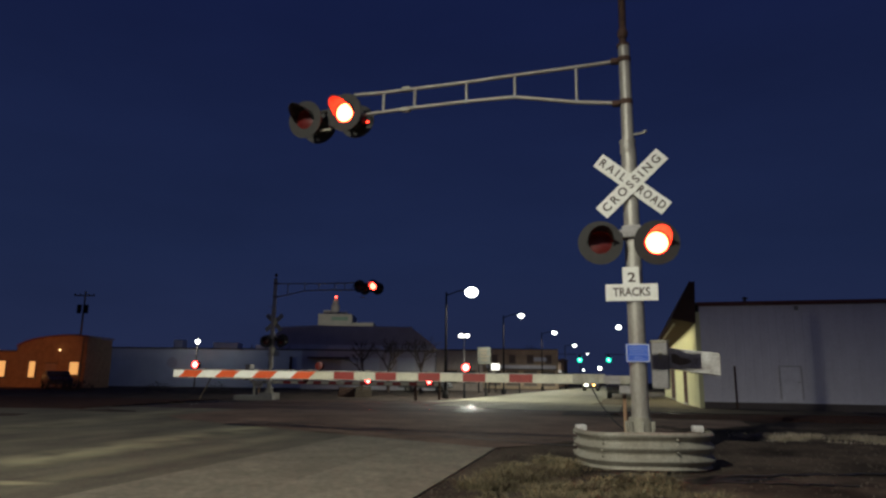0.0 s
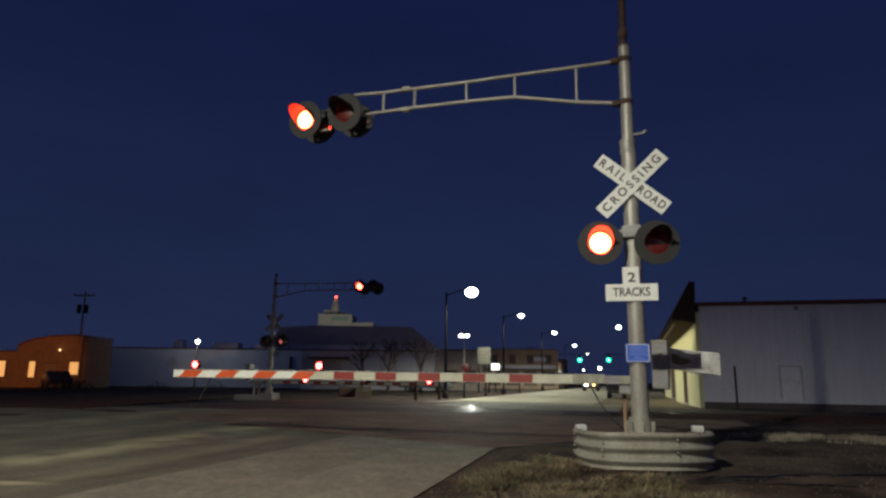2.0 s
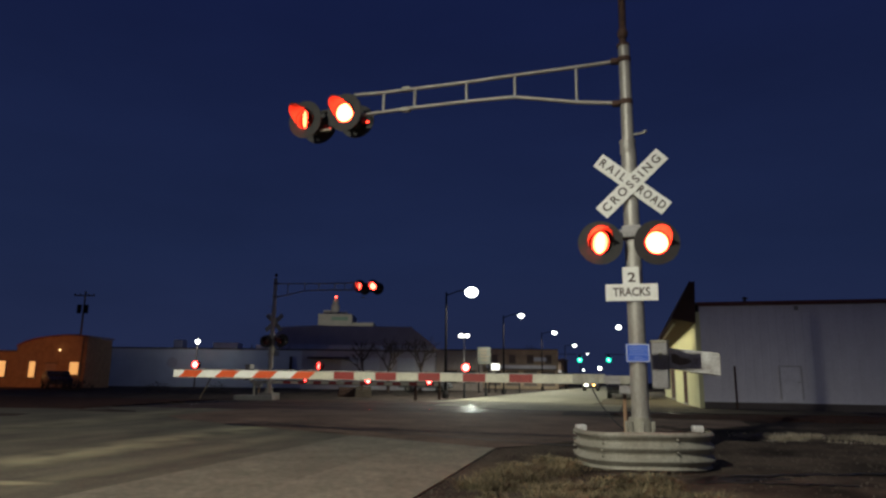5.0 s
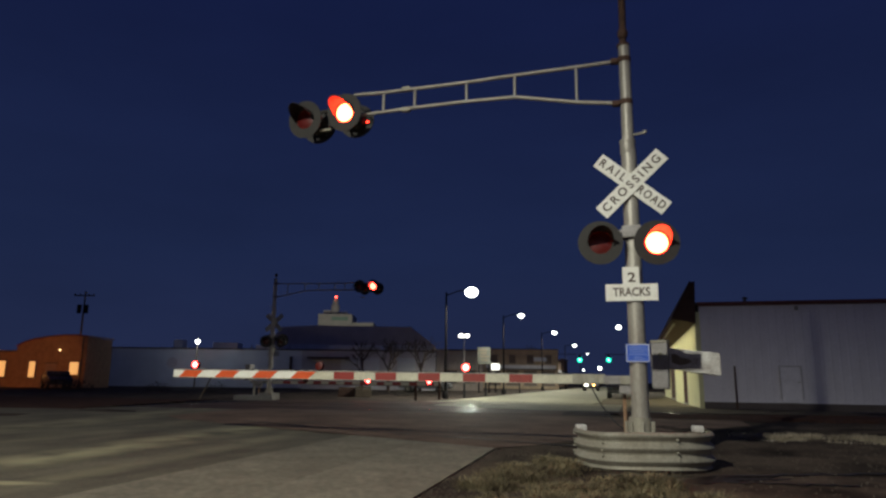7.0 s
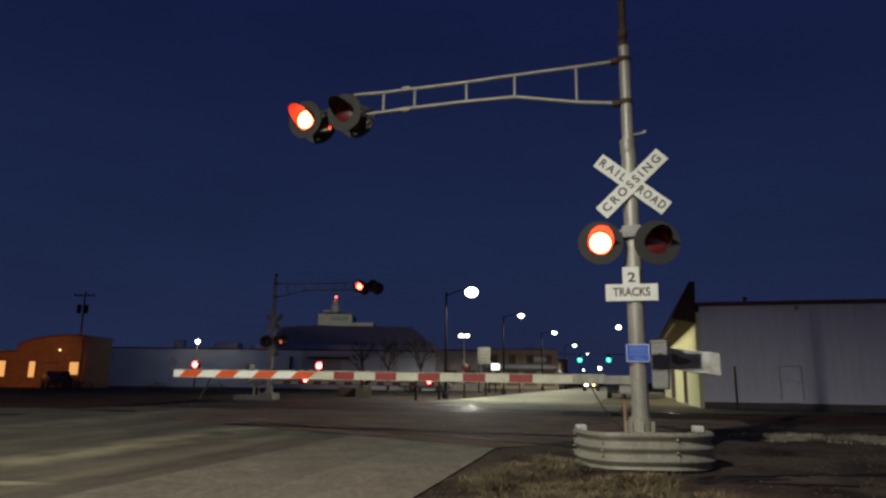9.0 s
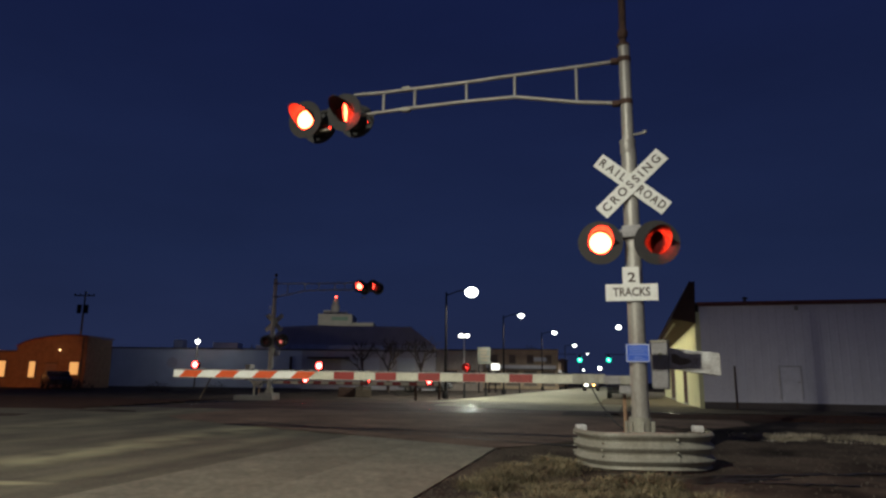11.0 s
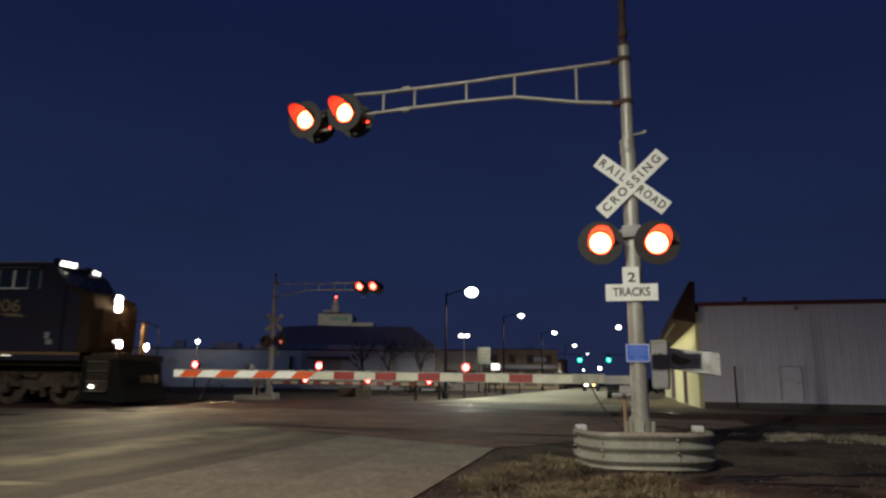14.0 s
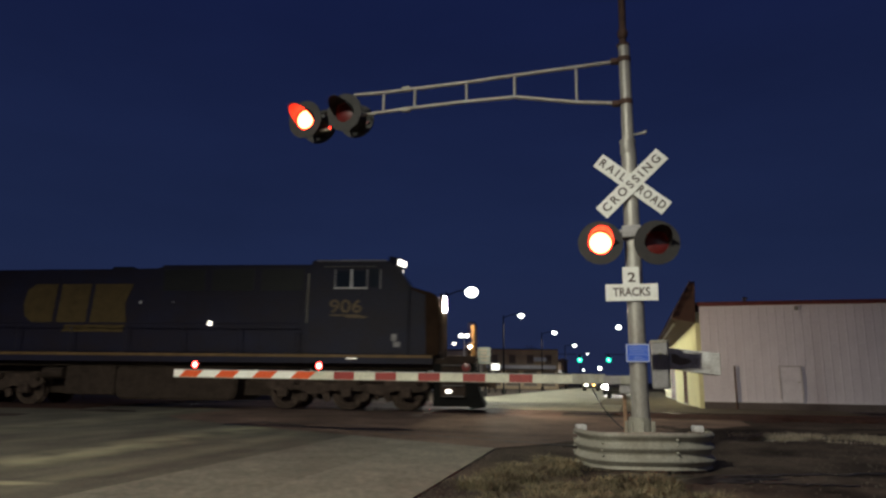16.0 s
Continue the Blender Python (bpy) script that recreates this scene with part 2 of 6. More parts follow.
# ---- mesh helpers ----
def part(name, bm, material, parent=None, label="", smooth=False, m=None):
    """Links a bmesh as one mesh object under a thing or a part."""
    data = bpy.data.meshes.new(name)
    bmesh.ops.recalc_face_normals(bm, faces=bm.faces[:])
    bm.to_mesh(data)
    bm.free()
    for mm in (material if isinstance(material, (list, tuple)) else [material]):
        data.materials.append(mm)
    if smooth:
        for p in data.polygons:
            p.use_smooth = True
        data.set_sharp_from_angle(angle=radians(40))
    ob = new(name, data)
    if parent:
        ob.parent = parent
    if m is not None:
        ob.matrix_basis = m
    if label:
        tagged(ob, label)
    return ob


def thing(name, m, label, category, group="", kind=""):
    ob = new(name)
    ob.empty_display_size = 0.3
    ob.matrix_basis = m
    return tagged(ob, label, category, group, kind)


def box(c, s, bevel=0.0, m=None, bm=None):
    """A box round c of size s, with eased edges."""
    bm = bm or bmesh.new()
    mm = Matrix.Translation(c) @ Matrix.Diagonal((*s, 1))
    if m is not None:
        mm = m @ mm
    vs = bmesh.ops.create_cube(bm, size=1, matrix=mm)["verts"]
    if bevel:
        es = list({e for v in vs for e in v.link_edges})
        bmesh.ops.bevel(bm, geom=es, offset=bevel, segments=2, affect="EDGES", profile=0.6)
    return bm


def rod(a, b, r0, r1=None, seg=14, bm=None, caps=True):
    """A round bar from a to b."""
    bm = bm or bmesh.new()
    a, b = Vector(a), Vector(b)
    r1 = r0 if r1 is None else r1
    d = b - a
    q = d.to_track_quat("Z", "Y").to_matrix().to_4x4()
    bmesh.ops.create_cone(bm, cap_ends=caps, cap_tris=False, segments=seg, radius1=r0, radius2=r1, depth=d.length,
                          matrix=Matrix.Translation((a + b) / 2) @ q)
    return bm


def pipe(points, r, seg=10, bm=None):
    """A round bar bent along the points, as one closed skin."""
    bm = bm or bmesh.new()
    ps = [Vector(p) for p in points]
    rings = []
    for i, p in enumerate(ps):
        d = (ps[min(i + 1, len(ps) - 1)] - ps[max(i - 1, 0)]).normalized()
        side = d.cross(Vector((0, 1, 0.001)) if abs(d.y) < 0.9 else Vector((1, 0, 0))).normalized()
        up = side.cross(d)
        rings.append([bm.verts.new(p + (side * math.cos(2 * math.pi * k / seg) + up * math.sin(2 * math.pi * k / seg)) * r) for k in range(seg)])
    for a, b in zip(rings, rings[1:]):
        for k in range(seg):
            bm.faces.new((a[k], a[(k + 1) % seg], b[(k + 1) % seg], b[k]))
    bm.faces.new(rings[0][::-1]); bm.faces.new(rings[-1])
    return bm


def ball(c, r, s=(1, 1, 1), bm=None, u=16, v=10):
    bm = bm or bmesh.new()
    bmesh.ops.create_uvsphere(bm, u_segments=u, v_segments=v, radius=r, matrix=Matrix.Translation(c) @ Matrix.Diagonal((*s, 1)))
    return bm


def prism(outline, depth, bm=None, m=None):
    """An outline in the xz plane pushed back along y by depth."""
    bm = bm or bmesh.new()
    m = m or Matrix()
    front = [bm.verts.new(m @ Vector((x, 0, z))) for x, z in outline]
    back = [bm.verts.new(m @ Vector((x, depth, z))) for x, z in outline]
    bm.faces.new(front)
    bm.faces.new(back[::-1])
    k = len(outline)
    for i in range(k):
        bm.faces.new((front[i], back[i], back[(i + 1) % k], front[(i + 1) % k]))
    return bm


def lathe(profile, seg=28, bm=None, m=None):
    """Rings (radius, z) turned about z; the ends are left open where the radius is not 0."""
    bm = bm or bmesh.new()
    m = m or Matrix()
    rings = [[bm.verts.new(m @ Vector((r * math.cos(2 * math.pi * i / seg), r * math.sin(2 * math.pi * i / seg), z))) for i in range(seg)]
             for r, z in profile]
    for a, b in zip(rings, rings[1:]):
        for i in range(seg):
            bm.faces.new((a[i], a[(i + 1) % seg], b[(i + 1) % seg], b[i]))
    return bm


def letters(name, text, size, parent, material, m, label="", width=None, space=1.0):
    """Raised lettering in the built-in font, centred, in the xz plane facing -y."""
    cu = bpy.data.curves.new(name, "FONT")
    cu.body, cu.size, cu.extrude, cu.align_x, cu.align_y = text, size, 0.0015, "CENTER", "CENTER"
    cu.resolution_u, cu.space_character = 4, space
    cu.offset = 0.022 * size
    tmp = new(name, cu)
    data = bpy.data.meshes.new_from_object(tmp.evaluated_get(bpy.context.evaluated_depsgraph_get()))
    bpy.data.objects.remove(tmp)
    bpy.data.curves.remove(cu)
    if width:
        xs = [v.co.x for v in data.vertices]
        k = width / (max(xs) - min(xs))
        data.transform(Matrix.Diagonal((k, 1, 1, 1)))
    data.transform(pose(0, 0, 0, 90))
    data.materials.clear()
    data.materials.append(material)
    ob = new(name, data)
    ob.parent = parent
    ob.matrix_basis = m
    if label:
        tagged(ob, label)
    return ob


def facing(p, right=RX):
    """A pose at p whose x axis runs along right, and whose y axis runs away from the viewer."""
    x = Vector(right).normalized()
    y = Vector((0, 0, 1)).cross(x)
    return Matrix.Translation(p) @ Matrix((x, y, (0, 0, 1))).transposed().to_4x4()


def smoothstep(a, b, v):
    k = min(max((v - a) / (b - a), 0.0), 1.0)
    return k * k * (3 - 2 * k)


def ground_z(x, y):
    """The ground: level, with a low rise that carries the two tracks."""
    v = x * TN.x + y * TN.y
    return 0.085 * smoothstep(13.5, 19.5, v) * (1 - smoothstep(29.0, 38.0, v))


# ---- ground, road and tracks ----
def grid_sheet(name, xs, ys, height, material, label, category, skip=None, parent=None, kind="structure"):
    bm = bmesh.new()
    vs = {}
    for i, x in enumerate(xs):
        for j, y in enumerate(ys):
            vs[i, j] = bm.verts.new((x, y, height(x, y)))
    for i in range(len(xs) - 1):
        for j in range(len(ys) - 1):
            bm.faces.new((vs[i, j], vs[i + 1, j], vs[i + 1, j + 1], vs[i, j + 1]))
    return tagged(part(name, bm, material, parent, smooth=True), label, category, "", kind)


def steps(*spans):
    out = []
    for a, b, d in spans:
        k = max(1, round((b - a) / d))
        out += [a + (b - a) * i / k for i in range(k)]
    return out + [spans[-1][1]]


EDGE = Vector((0.9, 10.8, 0))          # a point of the road's right edge


def road_xy(a, l):
    p = EDGE + RX * a + RD * l
    return p.x, p.y


def rough_ground(x, y):
    d = (Vector((x, y, 0)) - EDGE)
    a = d.dot(RX)
    off = 0.05 * noise.noise(Vector((x * 0.55, y * 0.55, 3))) + 0.03 * noise.noise(Vector((x * 1.7, y * 1.7, 7)))
    k = smoothstep(0.0, 1.6, a) if a > 0 else 1 - smoothstep(-12.5, -9.5, a) if y > 17 else 0.0
    dip = -0.03 * (1 - max(smoothstep(-0.7, -0.15, a), k))
    verge = 0.10 * smoothstep(2.5, 6, a) * smoothstep(7.5, 12, y) * (1 - smoothstep(14.5, 17, y))
    k *= 1 - smoothstep(21.2, 22.3, x * TN.x + y * TN.y)
    return ground_z(x, y) + dip + (off + verge) * k * (1 - smoothstep(60, 90, abs(x) + abs(y)))


GX = steps((-3000, -600, 1200), (-600, -100, 125), (-100, -30, 10), (-30, -8, 1.0), (-8, 16, 0.4), (16, 34, 1.0), (34, 100, 11), (100, 600, 125), (600, 3000, 1200))
GY = steps((-600, -60, 180), (-60, 0, 10), (0, 5, 1), (5, 20, 0.4), (20, 42, 1.0), (42, 120, 6), (120, 600, 120), (600, 4000, 850))
grid_sheet("ground", GX, GY, rough_ground, M_DIRT, "dark bare dirt and gravel ground beside the tracks", "ground")


def road_sheet(name, a_list, l_list, lift, material, label, category):
    bm = bmesh.new()
    vs = {}
    for i, a in enumerate(a_list):
        for j, l in enumerate(l_list):
            x, y = road_xy(a, l)
            w = 0.12 * noise.noise(Vector((x * 0.9, y * 0.9, 1))) if i in (0, len(a_list) - 1) else 0
            x, y = road_xy(a + w, l)
            vs[i, j] = bm.verts.new((x, y, ground_z(x, y) + lift))
    for i in range(len(a_list) - 1):
        for j in range(len(l_list) - 1):
            bm.faces.new((vs[i, j], vs[i + 1, j], vs[i + 1, j + 1], vs[i, j + 1]))
    return tagged(part(name, bm, material, smooth=True), label, category, "", "structure")


# the worn asphalt on the near side, with a pale dusty strip between the wheel tracks
def dusty_asphalt():
    m = M_ASPHALT.copy()
    n, l = m.node_tree.nodes, m.node_tree.links
    b = n["Principled BSDF"]
    src = b.inputs["Base Color"].links[0].from_socket
    # wear runs along the road
    grain = n["Mapping"]
    grain.vector_type = "TEXTURE"
    grain.inputs["Rotation"].default_value = (0, 0, -ROAD)
    grain.inputs["Scale"].default_value = (0.40, 0.9, 1)
    co, sep = n.new("ShaderNodeTexCoord"), n.new("ShaderNodeSeparateXYZ")
    mp = n.new("ShaderNodeMapping")
    mp.inputs["Location"].default_value = (5.0, -12.0, 0)
    mp2 = n.new("ShaderNodeMapping")
    mp2.inputs["Rotation"].default_value = (0, 0, radians(10))
    l.new(co.outputs["Object"], mp.inputs[0])
    l.new(mp.outputs[0], mp2.inputs[0])
    l.new(mp2.outputs[0], sep.inputs[0])
    wob = n.new("ShaderNodeTexNoise")
    wob.inputs["Scale"].default_value, wob.inputs["Detail"].default_value = 1.1, 9
    l.new(co.outputs["Object"], wob.inputs["Vector"])
    total = None
    for centre, half, amount in ((0.48, 0.80, 0.95), (-3.95, 1.0, 0.5), (1.9, 0.40, 0.3), (-1.7, 0.5, 0.2)):
        sub, ab, mr = n.new("ShaderNodeMath"), n.new("ShaderNodeMath"), n.new("ShaderNodeMapRange")
        sub.operation, ab.operation = "SUBTRACT", "ABSOLUTE"
        sub.inputs[1].default_value = centre
        l.new(sep.outputs["X"], sub.inputs[0])
        l.new(sub.outputs[0], ab.inputs[0])
        l.new(ab.outputs[0], mr.inputs["Value"])
        mr.inputs["From Min"].default_value, mr.inputs["From Max"].default_value = 0.05, half
        mr.inputs["To Min"].default_value, mr.inputs["To Max"].default_value = amount, 0.0
        if total is None:
            total = mr.outputs[0]
        else:
            add = n.new("ShaderNodeMath")
            l.new(total, add.inputs[0])
            l.new(mr.outputs[0], add.inputs[1])
            total = add.outputs[0]
    mul, rng = n.new("ShaderNodeMath"), n.new("ShaderNodeMapRange")
    mul.operation = "MULTIPLY"
    rng.inputs["From Min"].default_value, rng.inputs["From Max"].default_value = 0.36, 0.60
    l.new(wob.outputs[0], rng.inputs["Value"])
    l.new(total, mul.inputs[0])
    l.new(rng.outputs[0], mul.inputs[1])
    mix = n.new("ShaderNodeMix")
    mix.data_type = "RGBA"
    # a bare pale spot worn through at the near edge
    flat, near, fall, top_of = n.new("ShaderNodeMapping"), n.new("ShaderNodeVectorMath"), n.new("ShaderNodeMapRange"), n.new("ShaderNodeMath")
    flat.inputs["Scale"].default_value = (1, 4, 1)
    near.operation, top_of.operation = "DISTANCE", "MAXIMUM"
    near.inputs[1].default_value = (-4.40, 27.2, 0)
    l.new(co.outputs["Object"], flat.inputs[0])
    l.new(flat.outputs[0], near.inputs[0])
    l.new(near.outputs["Value"], fall.inputs["Value"])
    fall.inputs["From Min"].default_value, fall.inputs["From Max"].default_value = 0.30, 0.70
    fall.inputs["To Min"].default_value, fall.inputs["To Max"].default_value = 1.0, 0.0
    l.new(mul.outputs[0], top_of.inputs[0])
    l.new(fall.outputs[0], top_of.inputs[1])
    l.new(top_of.outputs[0], mix.inputs["Factor"])
    l.new(src, mix.inputs["A"])
    mix.inputs["B"].default_value = (0.31, 0.28, 0.172, 1)
    l.new(mix.outputs["Result"], b.inputs["Base Color"])
    return m


M_DUSTY = dusty_asphalt()
road_sheet("road", steps((-42, -10, 2), (-10, 0, 0.5)), steps((-45, -6, 3), (-6, 8.0, 0.4)), 0.010, M_DUSTY,
           "patched grey asphalt road with pale dusty wheel strips", "road")
road_sheet("road_crossing", steps((-13.5, -0.0, 0.45)), steps((8.0, 19.5, 0.5)), 0.012, M_CROSSING,
           "dark worn asphalt laid between the crossing rails", "road")
road_sheet("street", steps((-7.5, 0.3, 0.6)), steps((19.5, 60, 1.5), (60, 420, 20)), 0.010, M_STREET,
           "pale lamp-lit concrete street beyond the crossing", "street")
road_sheet("street_apron", steps((0.3, 5.2, 0.7)), steps((19.5, 75, 3)), 0.006, M_YARD,
           "worn concrete parking strip beside the building", "pavement")


def entry_sheet(name, edge, far, material, lift, label, category):
    """Paving that begins at an edge along the rails, given as (across, along the tracks' normal), and runs on to far."""
    bm = bmesh.new()
    rows = []
    for a, v in edge:
        q = EDGE + RX * a
        l = (v - q.dot(TN)) / RD.dot(TN)
        row = []
        for i in range(13):
            x, y = road_xy(a, l + (far - l) * i / 12)
            row.append(bm.verts.new((x, y, ground_z(x, y) + lift)))
        rows.append(row)
    for p, q in zip(rows, rows[1:]):
        for i in range(12):
            bm.faces.new((p[i], q[i], q[i + 1], p[i + 1]))
    return tagged(part(name, bm, material, smooth=True), label, category, "", "structure")


entry_sheet("crossing_approach", [(-9.6, 16.9), (-8.6, 16.0), (-7.5, 15.4), (-6.13, 14.65), (-4.6, 13.68), (-3.06, 12.72), (-1.5, 11.72), (-0.05, 10.82), (0.5, 11.5), (1.1, 12.6), (1.9, 13.3), (2.7, 14.9), (3.6, 15.8), (4.8, 17.0)], 9.0, M_WET, 0.016,
            "brown-stained worn asphalt before the rails", "road")
entry_sheet("street_entry", [(-5.6, 26.5), (-4.4, 25.7), (-3.3, 24.9), (-2.4, 24.1), (-1.5, 23.5), (-0.6, 23.2), (0.4, 23.05), (1.6, 23.0)], 19.7, M_STREET, 0.017,
            "pale paving where the street meets the rails", "street")
entry_sheet("yard_paving", [(1.6, 23.0), (2.6, 22.95), (3.6, 22.8), (4.7, 22.65)], 19.7, M_YARD, 0.023, "worn concrete yard beside the building", "pavement")
entry_sheet("yard_paving", [(4.7, 22.65), (6.0, 22.55), (7.5, 22.6), (9.5, 22.8)], 17.66, M_YARD, 0.023, "narrow concrete strip along the metal wall", "pavement")


def concrete_pavement():
    top = tagged(thing("pavement", pose(0, 0, 0), "weathered concrete road panels with dark joints", "pavement"), kind="structure")
    far, near = Vector((0.86, 10.75, 0)), Vector((math.sin(radians(13.6)), math.cos(radians(13.6)), 0)) * -5.2
    along = (Vector((-4.25, 15.1, 0)) - far).normalized()
    for r in range(4):
        for start, wide in ((0.0, 1.646), (1.654, 1.646)):
            p0 = far + along * start + near * r
            quad = [p0, p0 + along * wide, p0 + along * wide + near * 0.9985, p0 + near * 0.9985]
            bm = bmesh.new()
            lo = [bm.verts.new((q.x, q.y, ground_z(q.x, q.y) - 0.02)) for q in quad]
            hi = [bm.verts.new((q.x, q.y, ground_z(q.x, q.y) + 0.022)) for q in quad]
            bm.faces.new(hi)
            for i in range(4):
                bm.faces.new((lo[i], lo[(i + 1) % 4], hi[(i + 1) % 4], hi[i]))
            part("concrete_panel", bm, M_DARKER_CONCRETE if start else M_CONCRETE, top)


concrete_pavement()


def ground_strip(name, a, b, width, lift, material, label, category):
    """A narrow uneven strip laid on the road from a to b."""
    a, b = Vector((*a, 0)), Vector((*b, 0))
    d = (b - a).normalized()
    side = Vector((-d.y, d.x, 0))
    bm = bmesh.new()
    k = 40
    rows = []
    for i in range(k + 1):
        p = a.lerp(b, i / k) + side * 0.10 * noise.noise(Vector((i * 0.35, width * 9, 2)))
        w = width * (0.6 + 0.5 * abs(noise.noise(Vector((i * 0.6, 4, width)))))
        q = [p - side * w, p + side * w]
        rows.append([bm.verts.new((v.x, v.y, ground_z(v.x, v.y) + lift)) for v in q])
    for p, q in zip(rows, rows[1:]):
        bm.faces.new((p[0], p[1], q[1], q[0]))
    return tagged(part(name, bm, material, smooth=True), label, category, "", "structure")


ground_strip("tar_seam", (-4.7, 16.3), (2.4, 11.1), 0.09, 0.027, M_TAR, "dark tar seam across the road", "road seam")
ground_strip("tar_seam", (-3.6, 16.3), (2.9, 11.7), 0.05, 0.027, M_TAR, "thin dark tar seam across the road", "road seam")
ground_strip("road_patch", (-4.4, 15.3), (1.0, 10.95), 0.16, 0.0265, M_WET, "dark patched strip at the end of the concrete", "road patch")


# irregular dark patch laid just above the dirt
def dark_patch(cx, cy, wide, deep, seed, label):
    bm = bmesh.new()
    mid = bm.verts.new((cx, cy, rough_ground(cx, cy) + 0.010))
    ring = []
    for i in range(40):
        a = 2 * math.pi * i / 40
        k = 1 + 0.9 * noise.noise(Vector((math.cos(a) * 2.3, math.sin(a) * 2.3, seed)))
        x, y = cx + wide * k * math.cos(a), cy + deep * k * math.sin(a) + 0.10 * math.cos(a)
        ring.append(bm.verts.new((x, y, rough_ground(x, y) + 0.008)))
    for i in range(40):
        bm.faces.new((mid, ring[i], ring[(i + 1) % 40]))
    tagged(part("dark_patch", bm, M_DARK_SOIL, smooth=True), label, "mud", "", "structure")


dark_patch(3.02, 7.62, 0.62, 0.26, 6, "dark ground patch beside the barrier")
dark_patch(2.30, 7.86, 0.50, 0.13, 11, "dark ground patch under the barrier's edge")
ground_strip("dark_streak", (2.9, 7.75), (6.4, 8.45), 0.07, 0.024, M_DARK_SOIL, "thin dark streak in the dirt", "rut")
ground_strip("dark_streak", (3.2, 7.35), (4.4, 7.25), 0.05, 0.024, M_DARK_SOIL, "thin dark streak in the dirt", "rut")


def track(name, offset, label):
    top = thing(name, facing(TN * offset + Vector((0, 0, 0.0)), TU), label, "railway track", "parallel railway tracks")
    outline = [(-0.068, 0), (0.068, 0), (0.068, 0.012), (0.012, 0.03), (0.012, 0.11), (0.036, 0.12), (0.036, 0.138), (0.030, 0.146), (0.015, 0.1492), (0.0, 0.15), (-0.015, 0.1492), (-0.030, 0.146), (-0.036, 0.138), (-0.036, 0.12), (-0.012, 0.11),
               (-0.012, 0.03), (-0.068, 0.012)]
    for side in (-0.755, 0.755):
        bm = prism(outline, 200, m=Matrix.Translation((-120, side, -0.045)) @ pose(0, 0, 0, 0, 0, -90))
        part("rail", bm, M_RAIL, top, smooth=True)
    bm = box((0, 0, 0), (0.23, 2.6, 0.16), 0.01)
    first = part("sleeper", bm, M_WOOD, top, m=pose(1.9, 0, -0.005))
    for i in range(-44, 62):
        x = 1.9 + i * 0.55
        if i and (x > 7.5 or x < -9.5) and -28 < x < 34:
            ob = new("sleeper", first.data)
            ob.parent, ob.matrix_basis = top, pose(x + random.uniform(-0.03, 0.03), random.uniform(-0.05, 0.05), 0.005, 0, 0, random.uniform(-1.5, 1.5))
    first.matrix_basis = pose(9.05, 0, 0.005)
    return top


track("railway_track", TRACK_A, "shiny steel rails on timber sleepers crossing the street")
track("railway_track", TRACK_B, "second pair of steel rails beyond the first")


def ballast_bed():
    """Two low gravel beds, cut off at the road on either side."""
    for u0, u1 in ((-130.0, -12.5), (3.4, 95.0)):
        bm = bmesh.new()
        us = steps((u0, u1, 1.0))
        vs = [18.4, 19.4, 20.3, 24.0, 28.2, 29.2, 30.4] if u1 < 0 else [18.4, 19.2, 20.3, 21.4, 22.2, 22.5, 22.7]
        hs = [-0.03, 0.02, 0.05, 0.04, 0.05, 0.01, -0.03] if u1 < 0 else [-0.03, 0.02, 0.05, 0.04, 0.02, 0.0, -0.06]
        rows = []
        for u in us:
            row = []
            for v, h in zip(vs, hs):
                p = TU * u + TN * v
                row.append(bm.verts.new((p.x, p.y, ground_z(p.x, p.y) + h + 0.03 * noise.noise(Vector((u * 1.3, v * 1.3, 0))))))
            rows.append(row)
        for a, b in zip(rows, rows[1:]):
            for i in range(len(vs) - 1):
                bm.faces.new((a[i], a[i + 1], b[i + 1], b[i]))
        tagged(part("ballast", bm, M_BALLAST, smooth=True), "dark brown stone ballast under the tracks", "ballast", "", "stuff")


ballast_bed()


def scatter(name, count, place, size, material, label, category, blades=False):
    """Loose stones or dry grass blades as one joined mesh."""
    rng = random.Random(name)
    verts, faces = [], []
    for _ in range(count):
        x, y, k = place(rng)
        z = rough_ground(x, y)
        if blades:
            turn = rng.uniform(0, 6.28)
            for _ in range(rng.randint(5, 16)):
                a = turn + rng.gauss(0, 0.9)
                h, w, far = rng.uniform(0.25, 1.0) * size * k, rng.uniform(0.0025, 0.005), rng.uniform(0.5, 2.2)
                bx, by = x + rng.gauss(0, 0.05), y + rng.gauss(0, 0.05)
                lean = Vector((math.cos(a), math.sin(a), 0)) * h * far
                side = Vector((-math.sin(a), math.cos(a), 0)) * w
                b, i = Vector((bx, by, z - 0.01)), len(verts)
                verts += [b - side, b + side, b + lean * 0.5 + side * 0.8 + Vector((0, 0, h * 0.8)), b + lean * 0.5 - side * 0.8 + Vector((0, 0, h * 0.8)),
                          b + lean * 1.1 + Vector((0, 0, h * rng.uniform(0.4, 1.0)))]
                faces += [(i, i + 1, i + 2, i + 3), (i + 3, i + 2, i + 4)]
        else:
            r, i = rng.uniform(0.3, 1.0) * size * k, len(verts)
            for dx, dy, dz in ((1, 0, 0), (0, 1, 0), (-1, 0, 0), (0, -1, 0), (0, 0, 0.8), (0, 0, -0.8)):
                verts.append(Vector((x + dx * r * rng.uniform(0.7, 1.2), y + dy * r * rng.uniform(0.7, 1.2), z + r * 0.35 + dz * r)))
            faces += [(i + p, i + q, i + 4) for p, q in ((0, 1), (1, 2), (2, 3), (3, 0))] + [(i + q, i + p, i + 5) for p, q in ((0, 1), (1, 2), (2, 3), (3, 0))]
    data = bpy.data.meshes.new(name)
    data.from_pydata([tuple(v) for v in verts], [], faces)
    data.materials.append(material)
    return tagged(new(name, data), label, category, "", "stuff")


